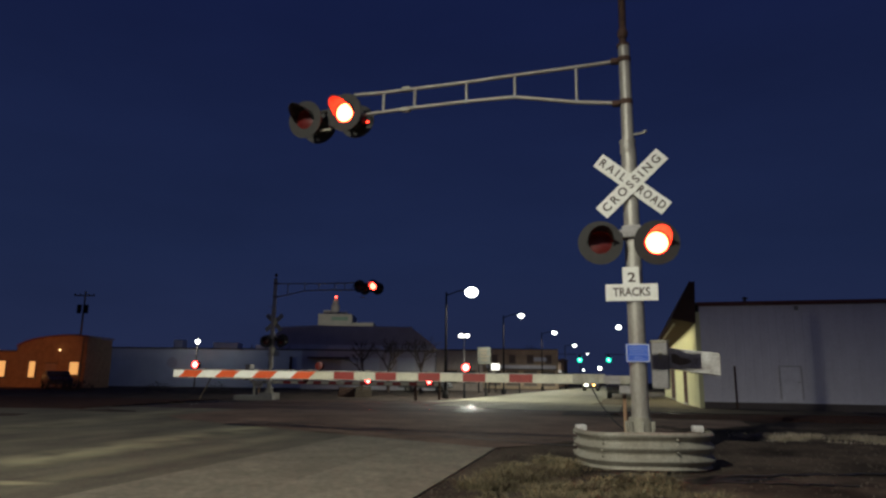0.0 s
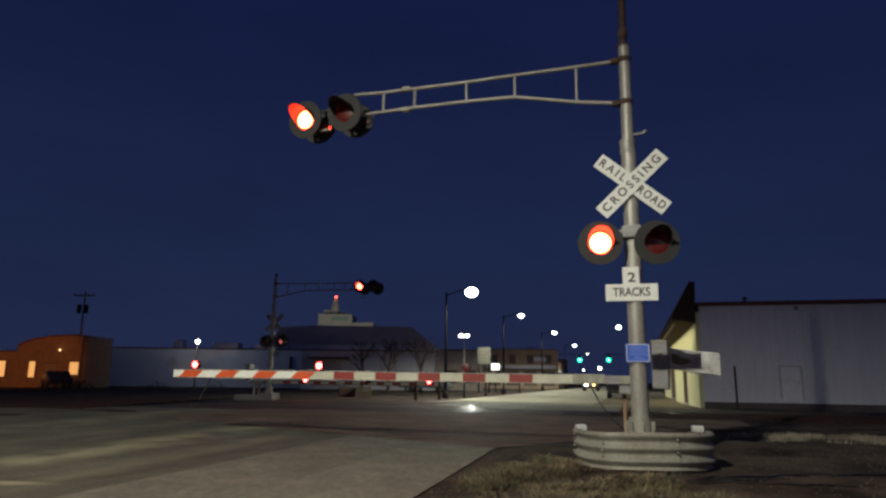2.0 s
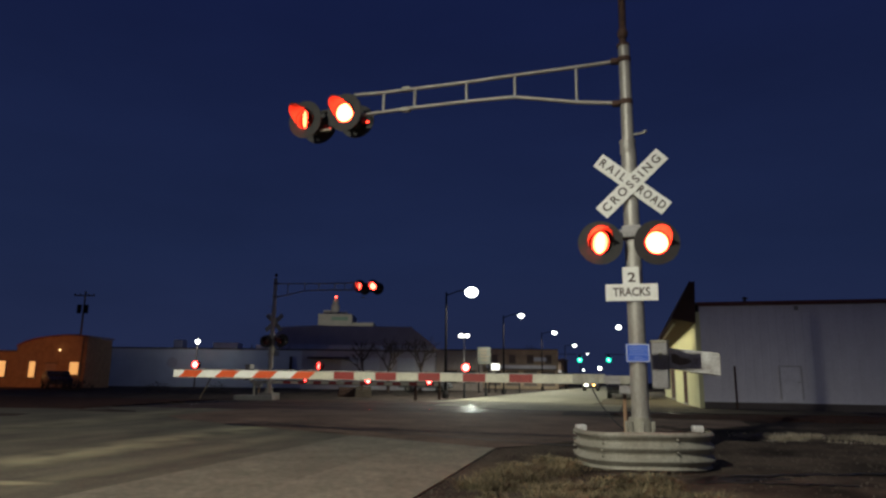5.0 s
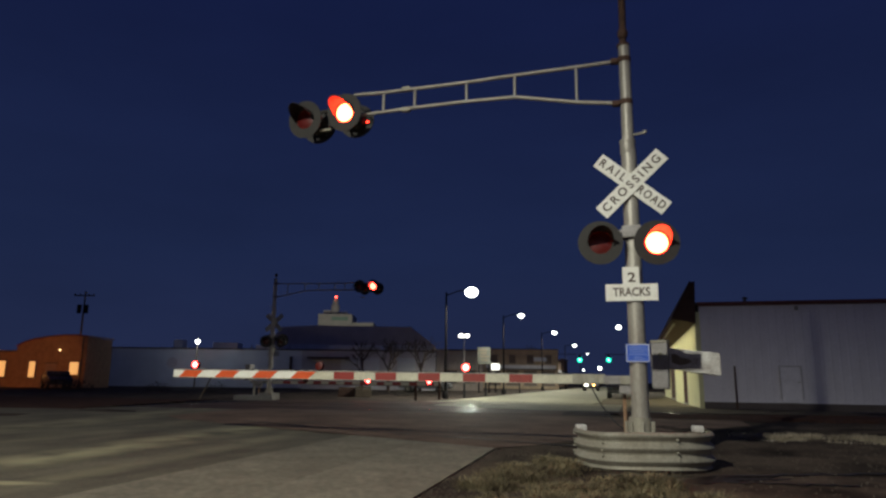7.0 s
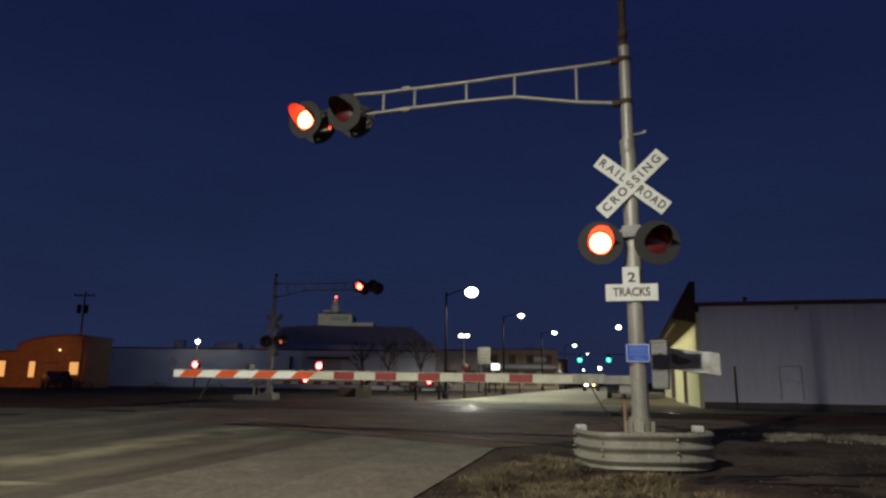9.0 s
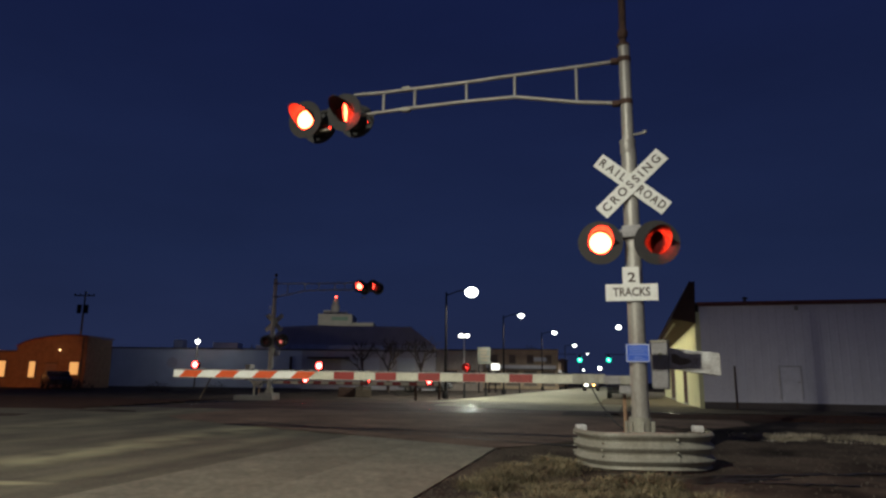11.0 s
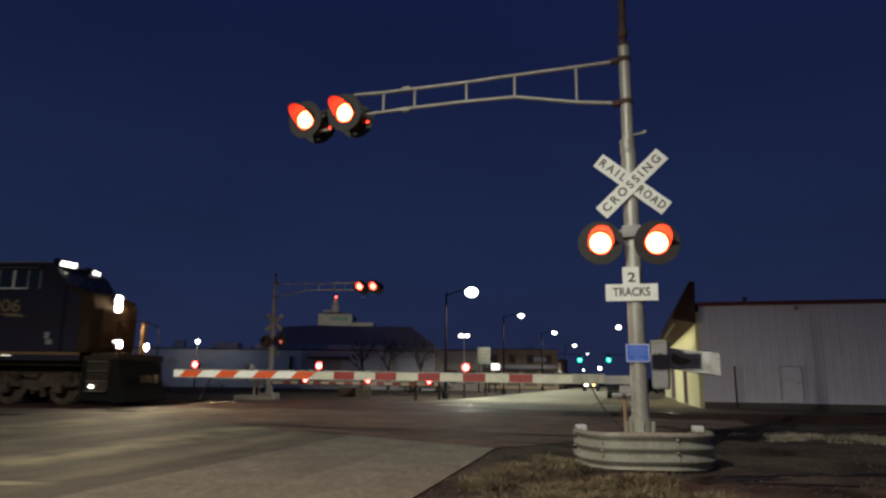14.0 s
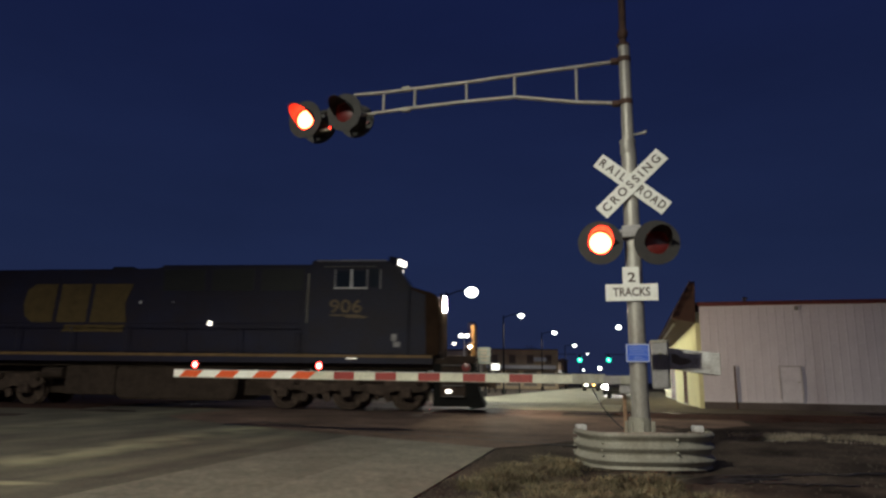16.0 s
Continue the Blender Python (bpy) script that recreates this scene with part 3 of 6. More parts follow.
def verge_place(rng):
    while True:
        a, l = rng.uniform(0.4, 9.0), rng.uniform(-5.5, 3.2)
        x, y = road_xy(a, l)
        d = 1.5 * noise.noise(Vector((x * 1.1, y * 1.1, 5))) + 1.3 * noise.noise(Vector((x * 3.1, y * 3.1, 8))) + 0.55 - 0.95 * max(0.0, x - 1.35) - 1.6 * max(0.0, 1.0 - a) - 0.8 * max(0.0, y - 8.2)
        bare = x > 1.95 and math.hypot(x - 2.62, y - 8.86) < 1.22 + 0.12 * noise.noise(Vector((x * 4, y * 4, 1)))
        if not bare and rng.random() < d * 1.3 - 0.22:
            return x, y, 0.5 + max(d, 0)


def ridge_place(rng):
    while True:
        x = 22 - 16.2 * rng.random() ** 0.8
        y = 12.95 - 0.55 * smoothstep(5, 9, x) * 2.2 - 0.06 * (x - 5) + rng.gauss(0, 0.33)
        if noise.noise(Vector((x * 1.2, y * 1.2, 9))) + 0.7 * noise.noise(Vector((x * 3.3, y * 3.3, 4))) > 0.05 + rng.uniform(-0.3, 0.3):
            return x, y, 1.0


M_STRAW = mat("bleached_straw", (0.46, 0.385, 0.285), 0.85, dark=(0.15, 0.12, 0.085), scale=2.0, fine=60, bump=0.0, spread=0.5, islands=0.5)
M_PALE_STONE = mat("pale_stone", (0.33, 0.295, 0.25), 0.9, dark=(0.19, 0.165, 0.14), scale=12, fine=60, bump=0.3)
M_DIRT_STONE = mat("brown_stone", (0.095, 0.075, 0.058), 0.9, dark=(0.05, 0.038, 0.030), scale=12, fine=60, bump=0.3)
scatter("dry_grass", 2300, verge_place, 0.115, M_GRASS, "dry straw-coloured winter grass on the verge", "grass", True)
scatter("dry_grass", 3600, ridge_place, 0.12, M_STRAW, "low ridge of pale dead grass along the ballast", "grass", True)
scatter("gravel", 7000, lambda r: (*road_xy(r.uniform(-0.15, 1.0) if r.random() < 0.5 else r.uniform(0, 8), r.uniform(-5.5, 7.5)), 1.0), 0.018, M_DIRT_STONE, "loose gravel along the road's broken edge", "gravel")
scatter("gravel", 5000, lambda r: (*ridge_place(r)[:2], 1.0), 0.030, M_PALE_STONE, "pale gravel spilled along the grassy ridge", "gravel")
scatter("gravel", 9000, lambda r: (*(TU * r.uniform(7.5, 30) + TN * r.uniform(18.6, 22.4)).xy, 1.0), 0.045, M_BALLAST, "loose ballast stones beside the rails", "gravel")


# ---- crossing signals ----
M_NOTICE_INK = mat("pale_blue_print", (0.20, 0.27, 0.60), 0.5, dark=(0.12, 0.18, 0.50), scale=30, fine=90, bump=0.0)

def lens_mesh(lit, rim, radius, dull=M_LENS_OFF, core=4):
    """A round lens whose lit side faces -y, and whose dull side faces +y."""
    prof = [(0.001, 0.20), (0.30, 0.185), (0.55, 0.15), (0.78, 0.09), (0.93, 0.03), (1.0, 0.0)]
    bm = bmesh.new()
    turn = pose(0, 0, 0, 90)
    lathe([(r * radius, z * radius) for r, z in prof], 28, bm, turn)
    n_front = len(bm.faces)
    lathe([(r * radius * (1.01 if r == 1.0 else 1.0), -z * radius * 0.6) for r, z in prof], 28, bm, turn)
    bm.faces.ensure_lookup_table()
    for i, f in enumerate(bm.faces):
        f.material_index = 2 if i >= n_front else (1 if i >= 28 * core else 0)
    data = bpy.data.meshes.new("lens")
    bm.to_mesh(data)
    bm.free()
    for m in (lit, rim, dull):
        data.materials.append(m)
    for p in data.polygons:
        p.use_smooth = True
    return data


LENS_NEAR = lens_mesh(M_LENS_ON, M_LENS_RIM, 0.156)
LENS_PEEP = lens_mesh(M_LENS_RIM, M_LENS_RIM, 0.023)
LENS_FAR = lens_mesh(M_LENS_FAR, M_LENS_RIM, 0.170)
M_ARM_DULL = mat("unlit_gate_lens", (0.045, 0.006, 0.005), 0.4, dark=(0.025, 0.004, 0.003), scale=20, fine=60, bump=0.1)
# glowing red rim and the larger far lens imitate the lamps' halo
M_SMALL_RIM = glow("lit_gate_lamp_rim", (1.0, 0.020, 0.018), 3.2)
LENS_SMALL = lens_mesh(M_SMALL_ON, M_SMALL_RIM, 0.075, core=3)
LENS_ARM = lens_mesh(M_SMALL_ON, M_SMALL_RIM, 0.125, M_ARM_DULL, core=3)
LENS_DIM = lens_mesh(glow("lens_seen_from_the_side", (1.0, 0.22, 0.18), 0.55), M_LENS_OFF, 0.120)
LENS_DULL = lens_mesh(M_LENS_OFF, M_LENS_OFF, 0.150)


def lamp_head(parent, p, lens, yaw=0.0, down=4.0):
    """A flashing-light head facing -y of its thing: round background plate, closed cup, deep hood and the lens."""
    turn = pose(0, 0, 0, 90)
    bm = lathe([(0.158, 0.0), (0.305, 0.0), (0.305, -0.012), (0.165, -0.012), (0.165, -0.20), (0.13, -0.25), (0.001, -0.26), (0.001, -0.245), (0.12, -0.235), (0.158, -0.19), (0.158, 0.0)], 32, m=turn)
    head = part("lamp_head", bm, M_HOODS, parent, "black round background plate and cup of a flashing light", smooth=True, m=pose(*p, down, 0, yaw))
    bm = bmesh.new()
    seg = 26
    rows = []
    for k in range(seg + 1):
        a = radians(-12 + 204 * k / seg)
        reach = 0.05 + 0.30 * max(0.0, math.sin(a)) ** 0.8
        ring = []
        for r, y in ((0.172, -0.005), (0.178, -reach), (0.172, -reach), (0.166, -0.005)):
            ring.append(bm.verts.new((r * math.cos(a), y, r * math.sin(a))))
        rows.append(ring)
    for a, b in zip(rows, rows[1:]):
        for i in range(4):
            bm.faces.new((a[i], a[(i + 1) % 4], b[(i + 1) % 4], b[i]))
    bm.faces.new(rows[0]); bm.faces.new(rows[-1][::-1])
    part("hood", bm, M_HOODS, head, smooth=True)
    ob = new("lens", lens)
    ob.parent, ob.matrix_basis = head, pose(0, 0.02, 0)
    return head, ob


def sign_plate(name, w, h, parent, material, m, label, r=0.012):
    return part(name, box((0, 0, 0), (w, 0.006, h), 0.0025), material, parent, label, m=m)


def crossing_signal(where, right, label, near):
    """Mast with cantilever truss, flashing lights, crossbuck and plates; x to the right, front towards -y."""
    top = thing("crossing_signal", facing(where, right), label, "crossing signal", "crossing signals")
    part("foundation", box((0, 0, 0.16), (0.75, 0.75, 0.42), 0.02), M_CONC, top, "rough concrete foundation")
    bm = lathe([(0.001, 0.36), (0.24, 0.36), (0.24, 0.395), (0.155, 0.40), (0.145, 0.60), (0.112, 0.605), (0.112, 0.58)], 24)
    part("base_flange", bm, M_GALV, top, "bolted steel base casting", smooth=True)
    for k in range(8):
        a = radians(45 * k + 10)
        part("bolt", box((0.185 * math.cos(a), 0.185 * math.sin(a), 0.46), (0.024, 0.024, 0.18), 0.004), M_GALV, top)
    part("mast", rod((0.010, 0, 0.5), (0.010, 0, 4.35), 0.117, 0.107, 28), M_MAST, top, smooth=True)
    bm = rod((0.010, 0, 4.2), (0.010, 0, 5.98), 0.088, 0.084, 24)
    lathe([(0.082, 4.505), (0.116, 4.50), (0.116, 4.465), (0.110, 4.46), (0.110, 4.30), (0.105, 4.29)], 24, bm)
    part("upper_mast", bm, M_MAST, top, smooth=True)
    bm = rod((0, 0, 5.98), (0, 0, 6.02), 0.095, 0.09, 20)
    if near:
        rod((0.0, 0, 6.0), (0.02, 0, 7.6), 0.05, 0.06, 16, bm)
    ball((0, -0.01, 6.19), 0.085, (0.9, 0.9, 1.3), bm)
    part("mast_head", bm, M_RUST, top, "dark rusty pipe fitting", smooth=True)
    bm = rod((0.03, -0.02, 4.57), (0.25, -0.03, 4.59), 0.018, seg=10)
    rod((0.25, -0.03, 4.59), (0.25, -0.03, 4.62), 0.024, seg=8, bm=bm)
    part("step_bolt", bm, M_GALV, top)
    # cantilever
    tops = [(-0.08, 5.765), (-0.70, 5.745), (-1.64, 5.725), (-2.41, 5.70), (-3.27, 5.69), (-3.81, 5.685), (-4.34, 5.70)]
    lows = [(-0.08, 5.09), (-0.70, 5.175), (-1.64, 5.365), (-2.41, 5.375), (-3.27, 5.365), (-3.81, 5.345), (-4.34, 5.33)]
    part("top_chord", pipe([(x, 0, z) for x, z in tops], 0.030, 12), M_MAST, top, smooth=True)
    part("bottom_chord", pipe([(x, 0, z) for x, z in lows], 0.030, 12), M_MAST, top, smooth=True)
    for a, b in list(zip(lows, tops))[1:6]:
        part("strut", rod((a[0], 0, a[1]), (b[0], 0, b[1]), 0.023, seg=10), M_MAST, top, smooth=True)
    for x, z in ((-3.42, 5.70), (-3.42, 5.345)):
        part("splice_sleeve", box((x, 0, z), (0.14, 0.085, 0.070), 0.01), M_GALV, top)
    for z in (5.765, 5.09):
        part("mast_clamp", lathe([(0.082, z - 0.035), (0.102, z - 0.035), (0.102, z + 0.035), (0.082, z + 0.035)], 20, box((-0.14, 0, z), (0.10, 0.09, 0.075), 0.01)), M_RUST, top)
    bm = rod((-4.30, 0, 5.52), (-5.38, 0, 5.40), 0.038, seg=12)
    rod((-4.34, 0, 5.33), (-4.34, 0, 5.70), 0.03, seg=10, bm=bm)
    rod((-4.58, -0.28, 5.36), (-4.58, 0.28, 5.36), 0.03, seg=10, bm=bm)
    rod((-5.25, -0.28, 5.30), (-5.25, 0.28, 5.30), 0.03, seg=10, bm=bm)
    box((-4.92, 0, 5.33), (0.20, 0.16, 0.14), 0.012, bm=bm)
    part("lamp_bracket", bm, M_HOODS, top, smooth=True)
    part("bracket_clip", box((-4.68, -0.30, 5.00), (0.20, 0.05, 0.04), 0.01), M_GALV, top)
    part("conduit", pipe([(-4.34, -0.05, 5.68), (-4.22, -0.06, 5.55), (-4.18, -0.06, 5.42), (-4.05, -0.04, 5.36)], 0.014, 8), M_BLACK, top)
    heads = ((-5.00, -0.42, 5.17), (-4.31, -0.42, 5.22)) if near else ((-5.40, -0.42, 5.42), (-4.72, -0.42, 5.43))
    front = [lamp_head(top, p, LENS_NEAR if near else LENS_DULL, -6, 6)[1] for p in heads]
    back = [lamp_head(top, (-5.14 if near else -5.45, 0.40, 5.36 if near else 5.44), LENS_DULL if near else LENS_FAR, 180, 4)[1], lamp_head(top, (-4.44 if near else -4.76, 0.40, 5.40 if near else 5.45), LENS_DULL if near else LENS_FAR, 180, 4)[1]]
    peeps = []
    if near:
        # small telltale lenses on the backs of the plates
        for lens in back:
            part("telltale_ring", lathe([(0.026, 0.225), (0.036, 0.225), (0.036, 0.272), (0.026, 0.272)], 16, m=Matrix.Translation((-0.205, -0.225, -0.045)) @ pose(0, 0, 0, -90)), M_HOODS, lens.parent)
            ob = new("telltale_lens", LENS_PEEP)
            ob.parent, ob.matrix_basis = lens.parent, pose(-0.205, 0.042, -0.045, 0, 0, 180)
            peeps.append(ob)
    # lights on the mast
    bm = rod((-0.43, -0.06, 3.14), (0.40, -0.06, 3.14), 0.03, seg=12)
    rod((-0.41, -0.06, 3.16), (-0.41, -0.06, 2.95), 0.026, seg=10, bm=bm)
    rod((0.325, -0.06, 3.16), (0.325, -0.06, 2.92), 0.026, seg=10, bm=bm)
    box((0, -0.04, 3.12), (0.26, 0.27, 0.17), 0.015, bm=bm)
    part("crossarm", bm, M_BOX, top, smooth=True)
    low = [lamp_head(top, (-0.42, -0.30, 2.945), LENS_NEAR if near else LENS_DULL, 6, 1)[1], lamp_head(top, (0.325, -0.30, 2.915), LENS_NEAR if near else LENS_DULL, 10, 1)[1]]
    if not near:
        # a second pair looks back over the tracks
        low = [lamp_head(top, (-0.60, 0.22, 2.85), LENS_DIM, 165, 2)[1], lamp_head(top, (0.16, 0.30, 2.85), LENS_DULL, 200, 2)[1]]
    # crossbuck
    for k, (word, lean, dy) in enumerate((("RAIL  ROAD", 40.6, -0.146), ("CROSSING", -43.6, -0.156))):
        blade = sign_plate("crossbuck_blade", 1.185, 0.222, top, M_SIGN if near else M_GALV, pose(0.032, dy, 3.805, 0, lean, 0), "white crossbuck blade with faded black lettering")
        if k == 0:
            letters("lettering", "RAIL", 0.165, blade, M_LETTER, pose(-0.335, -0.0052, 0.0), width=0.43, space=1.5)
            letters("lettering", "ROAD", 0.165, blade, M_LETTER, pose(0.335, -0.0052, 0.0), width=0.44, space=1.3)
        else:
            letters("lettering", "CROSSING", 0.165, blade, M_LETTER, pose(0, -0.0052, 0.0), width=1.06, space=1.45)
    bm = rod((0.30, -0.02, 4.06), (0.30, -0.02, 4.14), 0.10, 0.04, 16)
    rod((0.0, -0.02, 4.05), (0.30, -0.02, 4.05), 0.018, seg=8, bm=bm)
    if not near:
        part("bell", bm, M_GALV, top, "round warning bell", smooth=True)
    else:
        bm.free()
    part("crossbuck_clamp", box((0, -0.11, 3.86), (0.2, 0.06, 0.26), 0.01), M_GALV, top)
    plate = sign_plate("track_count_plate", 0.222, 0.255, top, M_SIGN if near else M_BARE, pose(-0.035, -0.140, 2.492, 0, 0, 0 if near else -4), "small white plate with a worn numeral")
    letters("numeral", "2", 0.185, plate, M_LETTER, pose(0.008, -0.0052, -0.025), width=0.105)
    plate = sign_plate("tracks_plate", 0.69, 0.232, top, M_SIGN if near else M_BARE, pose(-0.035, -0.146, 2.265, 0, 0, 0 if near else -4), "white plate lettered tracks")
    letters("lettering", "TRACKS", 0.165, plate, M_LETTER, pose(0, -0.0052, 0), width=0.49)
    part("plate_clamp", box((0, -0.115, 2.4), (0.12, 0.05, 0.3), 0.01), M_GALV, top)
    plate = part("notice_plate", box((0, 0, 0), (0.308, 0.006, 0.245), 0.003), M_BLUE, top, "small blue notice plate with white border", m=pose(0.01, -0.135, 1.445))
    for c, s in (((0, -0.0042, 0.112), (0.293, 0.002, 0.008)), ((0, -0.0042, -0.112), (0.293, 0.002, 0.008)), ((-0.143, -0.0042, 0), (0.008, 0.002, 0.23)), ((0.143, -0.0042, 0), (0.008, 0.002, 0.23))):
        part("border", box(c, s), M_SIGN, plate)
    for i, (w, z) in enumerate(((0.22, 0.075), (0.25, 0.045), (0.19, 0.015), (0.25, -0.018), (0.10, -0.055), (0.16, -0.082))):
        part("bar", box((0.01 * (i % 2), -0.0042, z), (w, 0.002, 0.010)), M_NOTICE_INK, plate)
    return top, front, back, low, peeps


NEAR, NEAR_FRONT, NEAR_BACK, NEAR_LOW, NEAR_PEEPS = crossing_signal((2.66, 9.05, 0.0), RX, "grey steel crossing signal mast with cantilever arm and crossbuck", True)
FAR, FAR_FRONT, FAR_BACK, FAR_LOW, _ = crossing_signal((-8.45, 33.0, 0.0), -RX, "far crossing signal mast with cantilever seen from behind", False)


# ---- crossing gates ----
def gate(where, right, label, near, length):
    """A gate: mechanism on its post at the origin, the striped arm reaching along -x."""
    top = thing("crossing_gate", facing(where, right), label, "crossing gate", "lowered crossing gates")
    z = 1.10 if near else 0.88
    part("post", rod((0, 0, 0.0), (0, 0, 0.95), 0.07, seg=18), M_GALV, top, smooth=True)
    part("leg", rod((-0.24, -0.05, 0.0), (-0.24, -0.05, 0.98), 0.03, seg=10), M_LEG, top, smooth=True)
    part("base", box((0, 0, 0.05), (0.55, 0.55, 0.18), 0.02), M_CONC, top)
    box_part = part("mechanism", box((0.335, 0.0, 1.33), (0.27, 0.42, 0.74), 0.035), M_BOX, top, "grey steel gate mechanism case")
    part("lid", box((0.335, 0.0, 1.705), (0.30, 0.45, 0.045), 0.015), M_GALV, box_part)
    part("hasp", box((0.335, -0.225, 1.48), (0.05, 0.03, 0.11), 0.005), M_GALV, box_part)
    part("shaft", rod((0, -0.34, z + 0.02), (0, 0.34, z + 0.02), 0.035, seg=14), M_GALV, top, smooth=True)
    for y in (-0.29, 0.29):
        outer = [(0.08, z - 0.05), (0.08, z + 0.06)]
        bm = prism([(-0.62, z - 0.055), (-0.2, z - 0.07), *outer, (-0.2, z + 0.06), (-0.62, z + 0.055)], 0.02, m=Matrix.Translation((0, y - 0.01, 0)))
        part("support_arm", bm, M_GALV, top)
    for y in (-0.245, 0.205):
        bm = prism([(0.475, z + 0.19), (0.80, z + 0.13), (1.18, z + 0.075), (1.215, z + 0.09), (1.215, z + 0.40), (1.19, z + 0.42), (0.475, z + 0.50)], 0.035, m=Matrix.Translation((0, y, 0)))
        bmesh.ops.bevel(bm, geom=bm.edges[:], offset=0.008, segments=1, affect="EDGES")
        weight = part("counterweight", bm, M_WEIGHT, top, "pale steel counterweight plate")
        if y < 0:
            # ragged brown patch on the left part of the near plate
            bm = prism([(0.50, z + 0.27), (0.62, z + 0.23), (0.74, z + 0.25), (0.80, z + 0.29), (0.74, z + 0.33), (0.64, z + 0.35), (0.58, z + 0.40), (0.50, z + 0.41)], 0.004, m=Matrix.Translation((0, y - 0.004, 0)))
            part("brown_patch", bm, M_WOOD, weight, "ragged brown patch on the counterweight plate")
    bm = box((-0.42, 0, z - 0.01), (0.26, 0.62, 0.13), 0.012)
    box((-0.18, -0.1, z - 0.10), (0.26, 0.3, 0.24), 0.01, bm=bm)
    part("arm_bracket", bm, M_BOX, top)
    part("stay", box((-0.80, 0.0, z + 0.01), (0.52, 0.05, 0.15), 0.008), M_GALV, top)
    arm = part("arm", box((-(length + 0.7) / 2, 0, z), (length - 0.7, 0.018, 0.145), 0.006), M_CREAM, top, "long aluminium gate arm with red and white bands")
    # top edge in pale paint imitates the highlight along the arm
    part("arm_edge", box((-(length + 0.7) / 2, 0, z + 0.074), (length - 0.72, 0.045, 0.010), 0.003), M_WEIGHT, arm)
    part("arm_edge", box((-(length + 0.7) / 2, 0, z - 0.074), (length - 0.72, 0.045, 0.010), 0.003), M_GALV, arm)
    part("arm_cable", pipe([(-length + 0.1 + (length - 0.9) * i / 12, -0.012, z + 0.088 + (0.004 if i % 2 else 0.0)) for i in range(13)], 0.006, 6), M_BLACK, arm)
    for i in range(7):
        part("clip", box((-length + 0.7 + 1.15 * i, 0, z + 0.088), (0.05, 0.05, 0.022), 0.004), M_GALV, arm)
    if near:
        arm.matrix_basis = pose(0, 0, -0.003, 0, 0.23, 0)     # the tip hangs a little high
    tip = -length
    joint = tip + 3.02
    if near:
        part("arm_sleeve", box((tip + 1.5, 0, z), (2.99, 0.024, 0.134), 0.006), M_WHITE, arm, "newer white tip section")
    x, k = tip + 0.20, 0
    while x < -1.5:
        fresh = near and x < joint - 0.2
        w = 0.40 if x + 0.4 < joint or x > joint else joint - x
        sl = 0.07 if fresh else 0.0
        for side in (-1, 1):
            h = 0.0645 if fresh else 0.068
            y0 = side * (0.0125 if fresh else 0.0095) - 0.0015
            bm = prism([(x - sl, z - h), (x + w - sl, z - h), (x + w + sl, z + h), (x + sl, z + h)], 0.003, m=Matrix.Translation((0, y0, 0)))
            part("band", bm, M_ORANGE if fresh else M_RED, arm)
        x += 0.815
    lenses = []
    for i, lx in enumerate((tip + 0.48, tip + 3.155, tip + 5.96) if near else (tip + 0.42, tip + 3.43, tip + 6.70)):
        bm = rod((lx, 0, z + 0.07), (lx, 0, z + 0.16), 0.014, seg=8)
        up, size, ahead = (0.172, 0.86, 0.0) if near else (0.12, 1.5, 0.06)
        front = 0 if near else 180
        m = Matrix.Translation((lx, ahead, z + up)) @ pose(0, 0, 0, 0, 0, front) @ Matrix.Diagonal((size, size, size, 1))
        lathe([(0.080, -0.01), (0.092, 0.0), (0.088, 0.075), (0.05, 0.10), (0.001, 0.105)], 18, bm, m @ pose(0, 0, 0, -90))
        lathe([(0.080, -0.01), (0.092, 0.0), (0.088, 0.030), (0.08, 0.032)], 18, bm, m @ pose(0, 0, 0, 90))
        body = part("gate_lamp", bm, M_TRIM, arm, "red flashing lamp on the gate arm", smooth=True)
        ob = new("lens", LENS_SMALL if near else LENS_ARM)
        ob.parent = body
        ob.matrix_basis = pose(lx, -0.012 if near else ahead + 0.012, z + up, 0, 0, front)
        lenses.append(ob)
    part("cable", pipe([(-0.78 + 0.045 * k + 0.0022 * k * k, -0.05, z - 0.07 - 0.80 * math.sin(k * math.pi / 24)) for k in range(13)], 0.010, 6), M_BLACK, top)
    if not near:
        part("lamp_cable", pipe([(tip + 0.2, -0.02, z - 0.09), (tip + 3.3, -0.02, z - 0.09), (tip + 6.4, -0.02, z - 0.09)], 0.01, 6), M_BLACK, arm)
    return top, lenses


GATE, GATE_LENSES = gate((3.20, 10.83, 0.0), RX, "lowered crossing gate with red and white striped arm", True, 8.85)
FAR_GATE, FAR_GATE_LENSES = gate((-9.3, 33.4, 0.0), -RX, "far lowered gate with thin striped arm", False, 9.53)


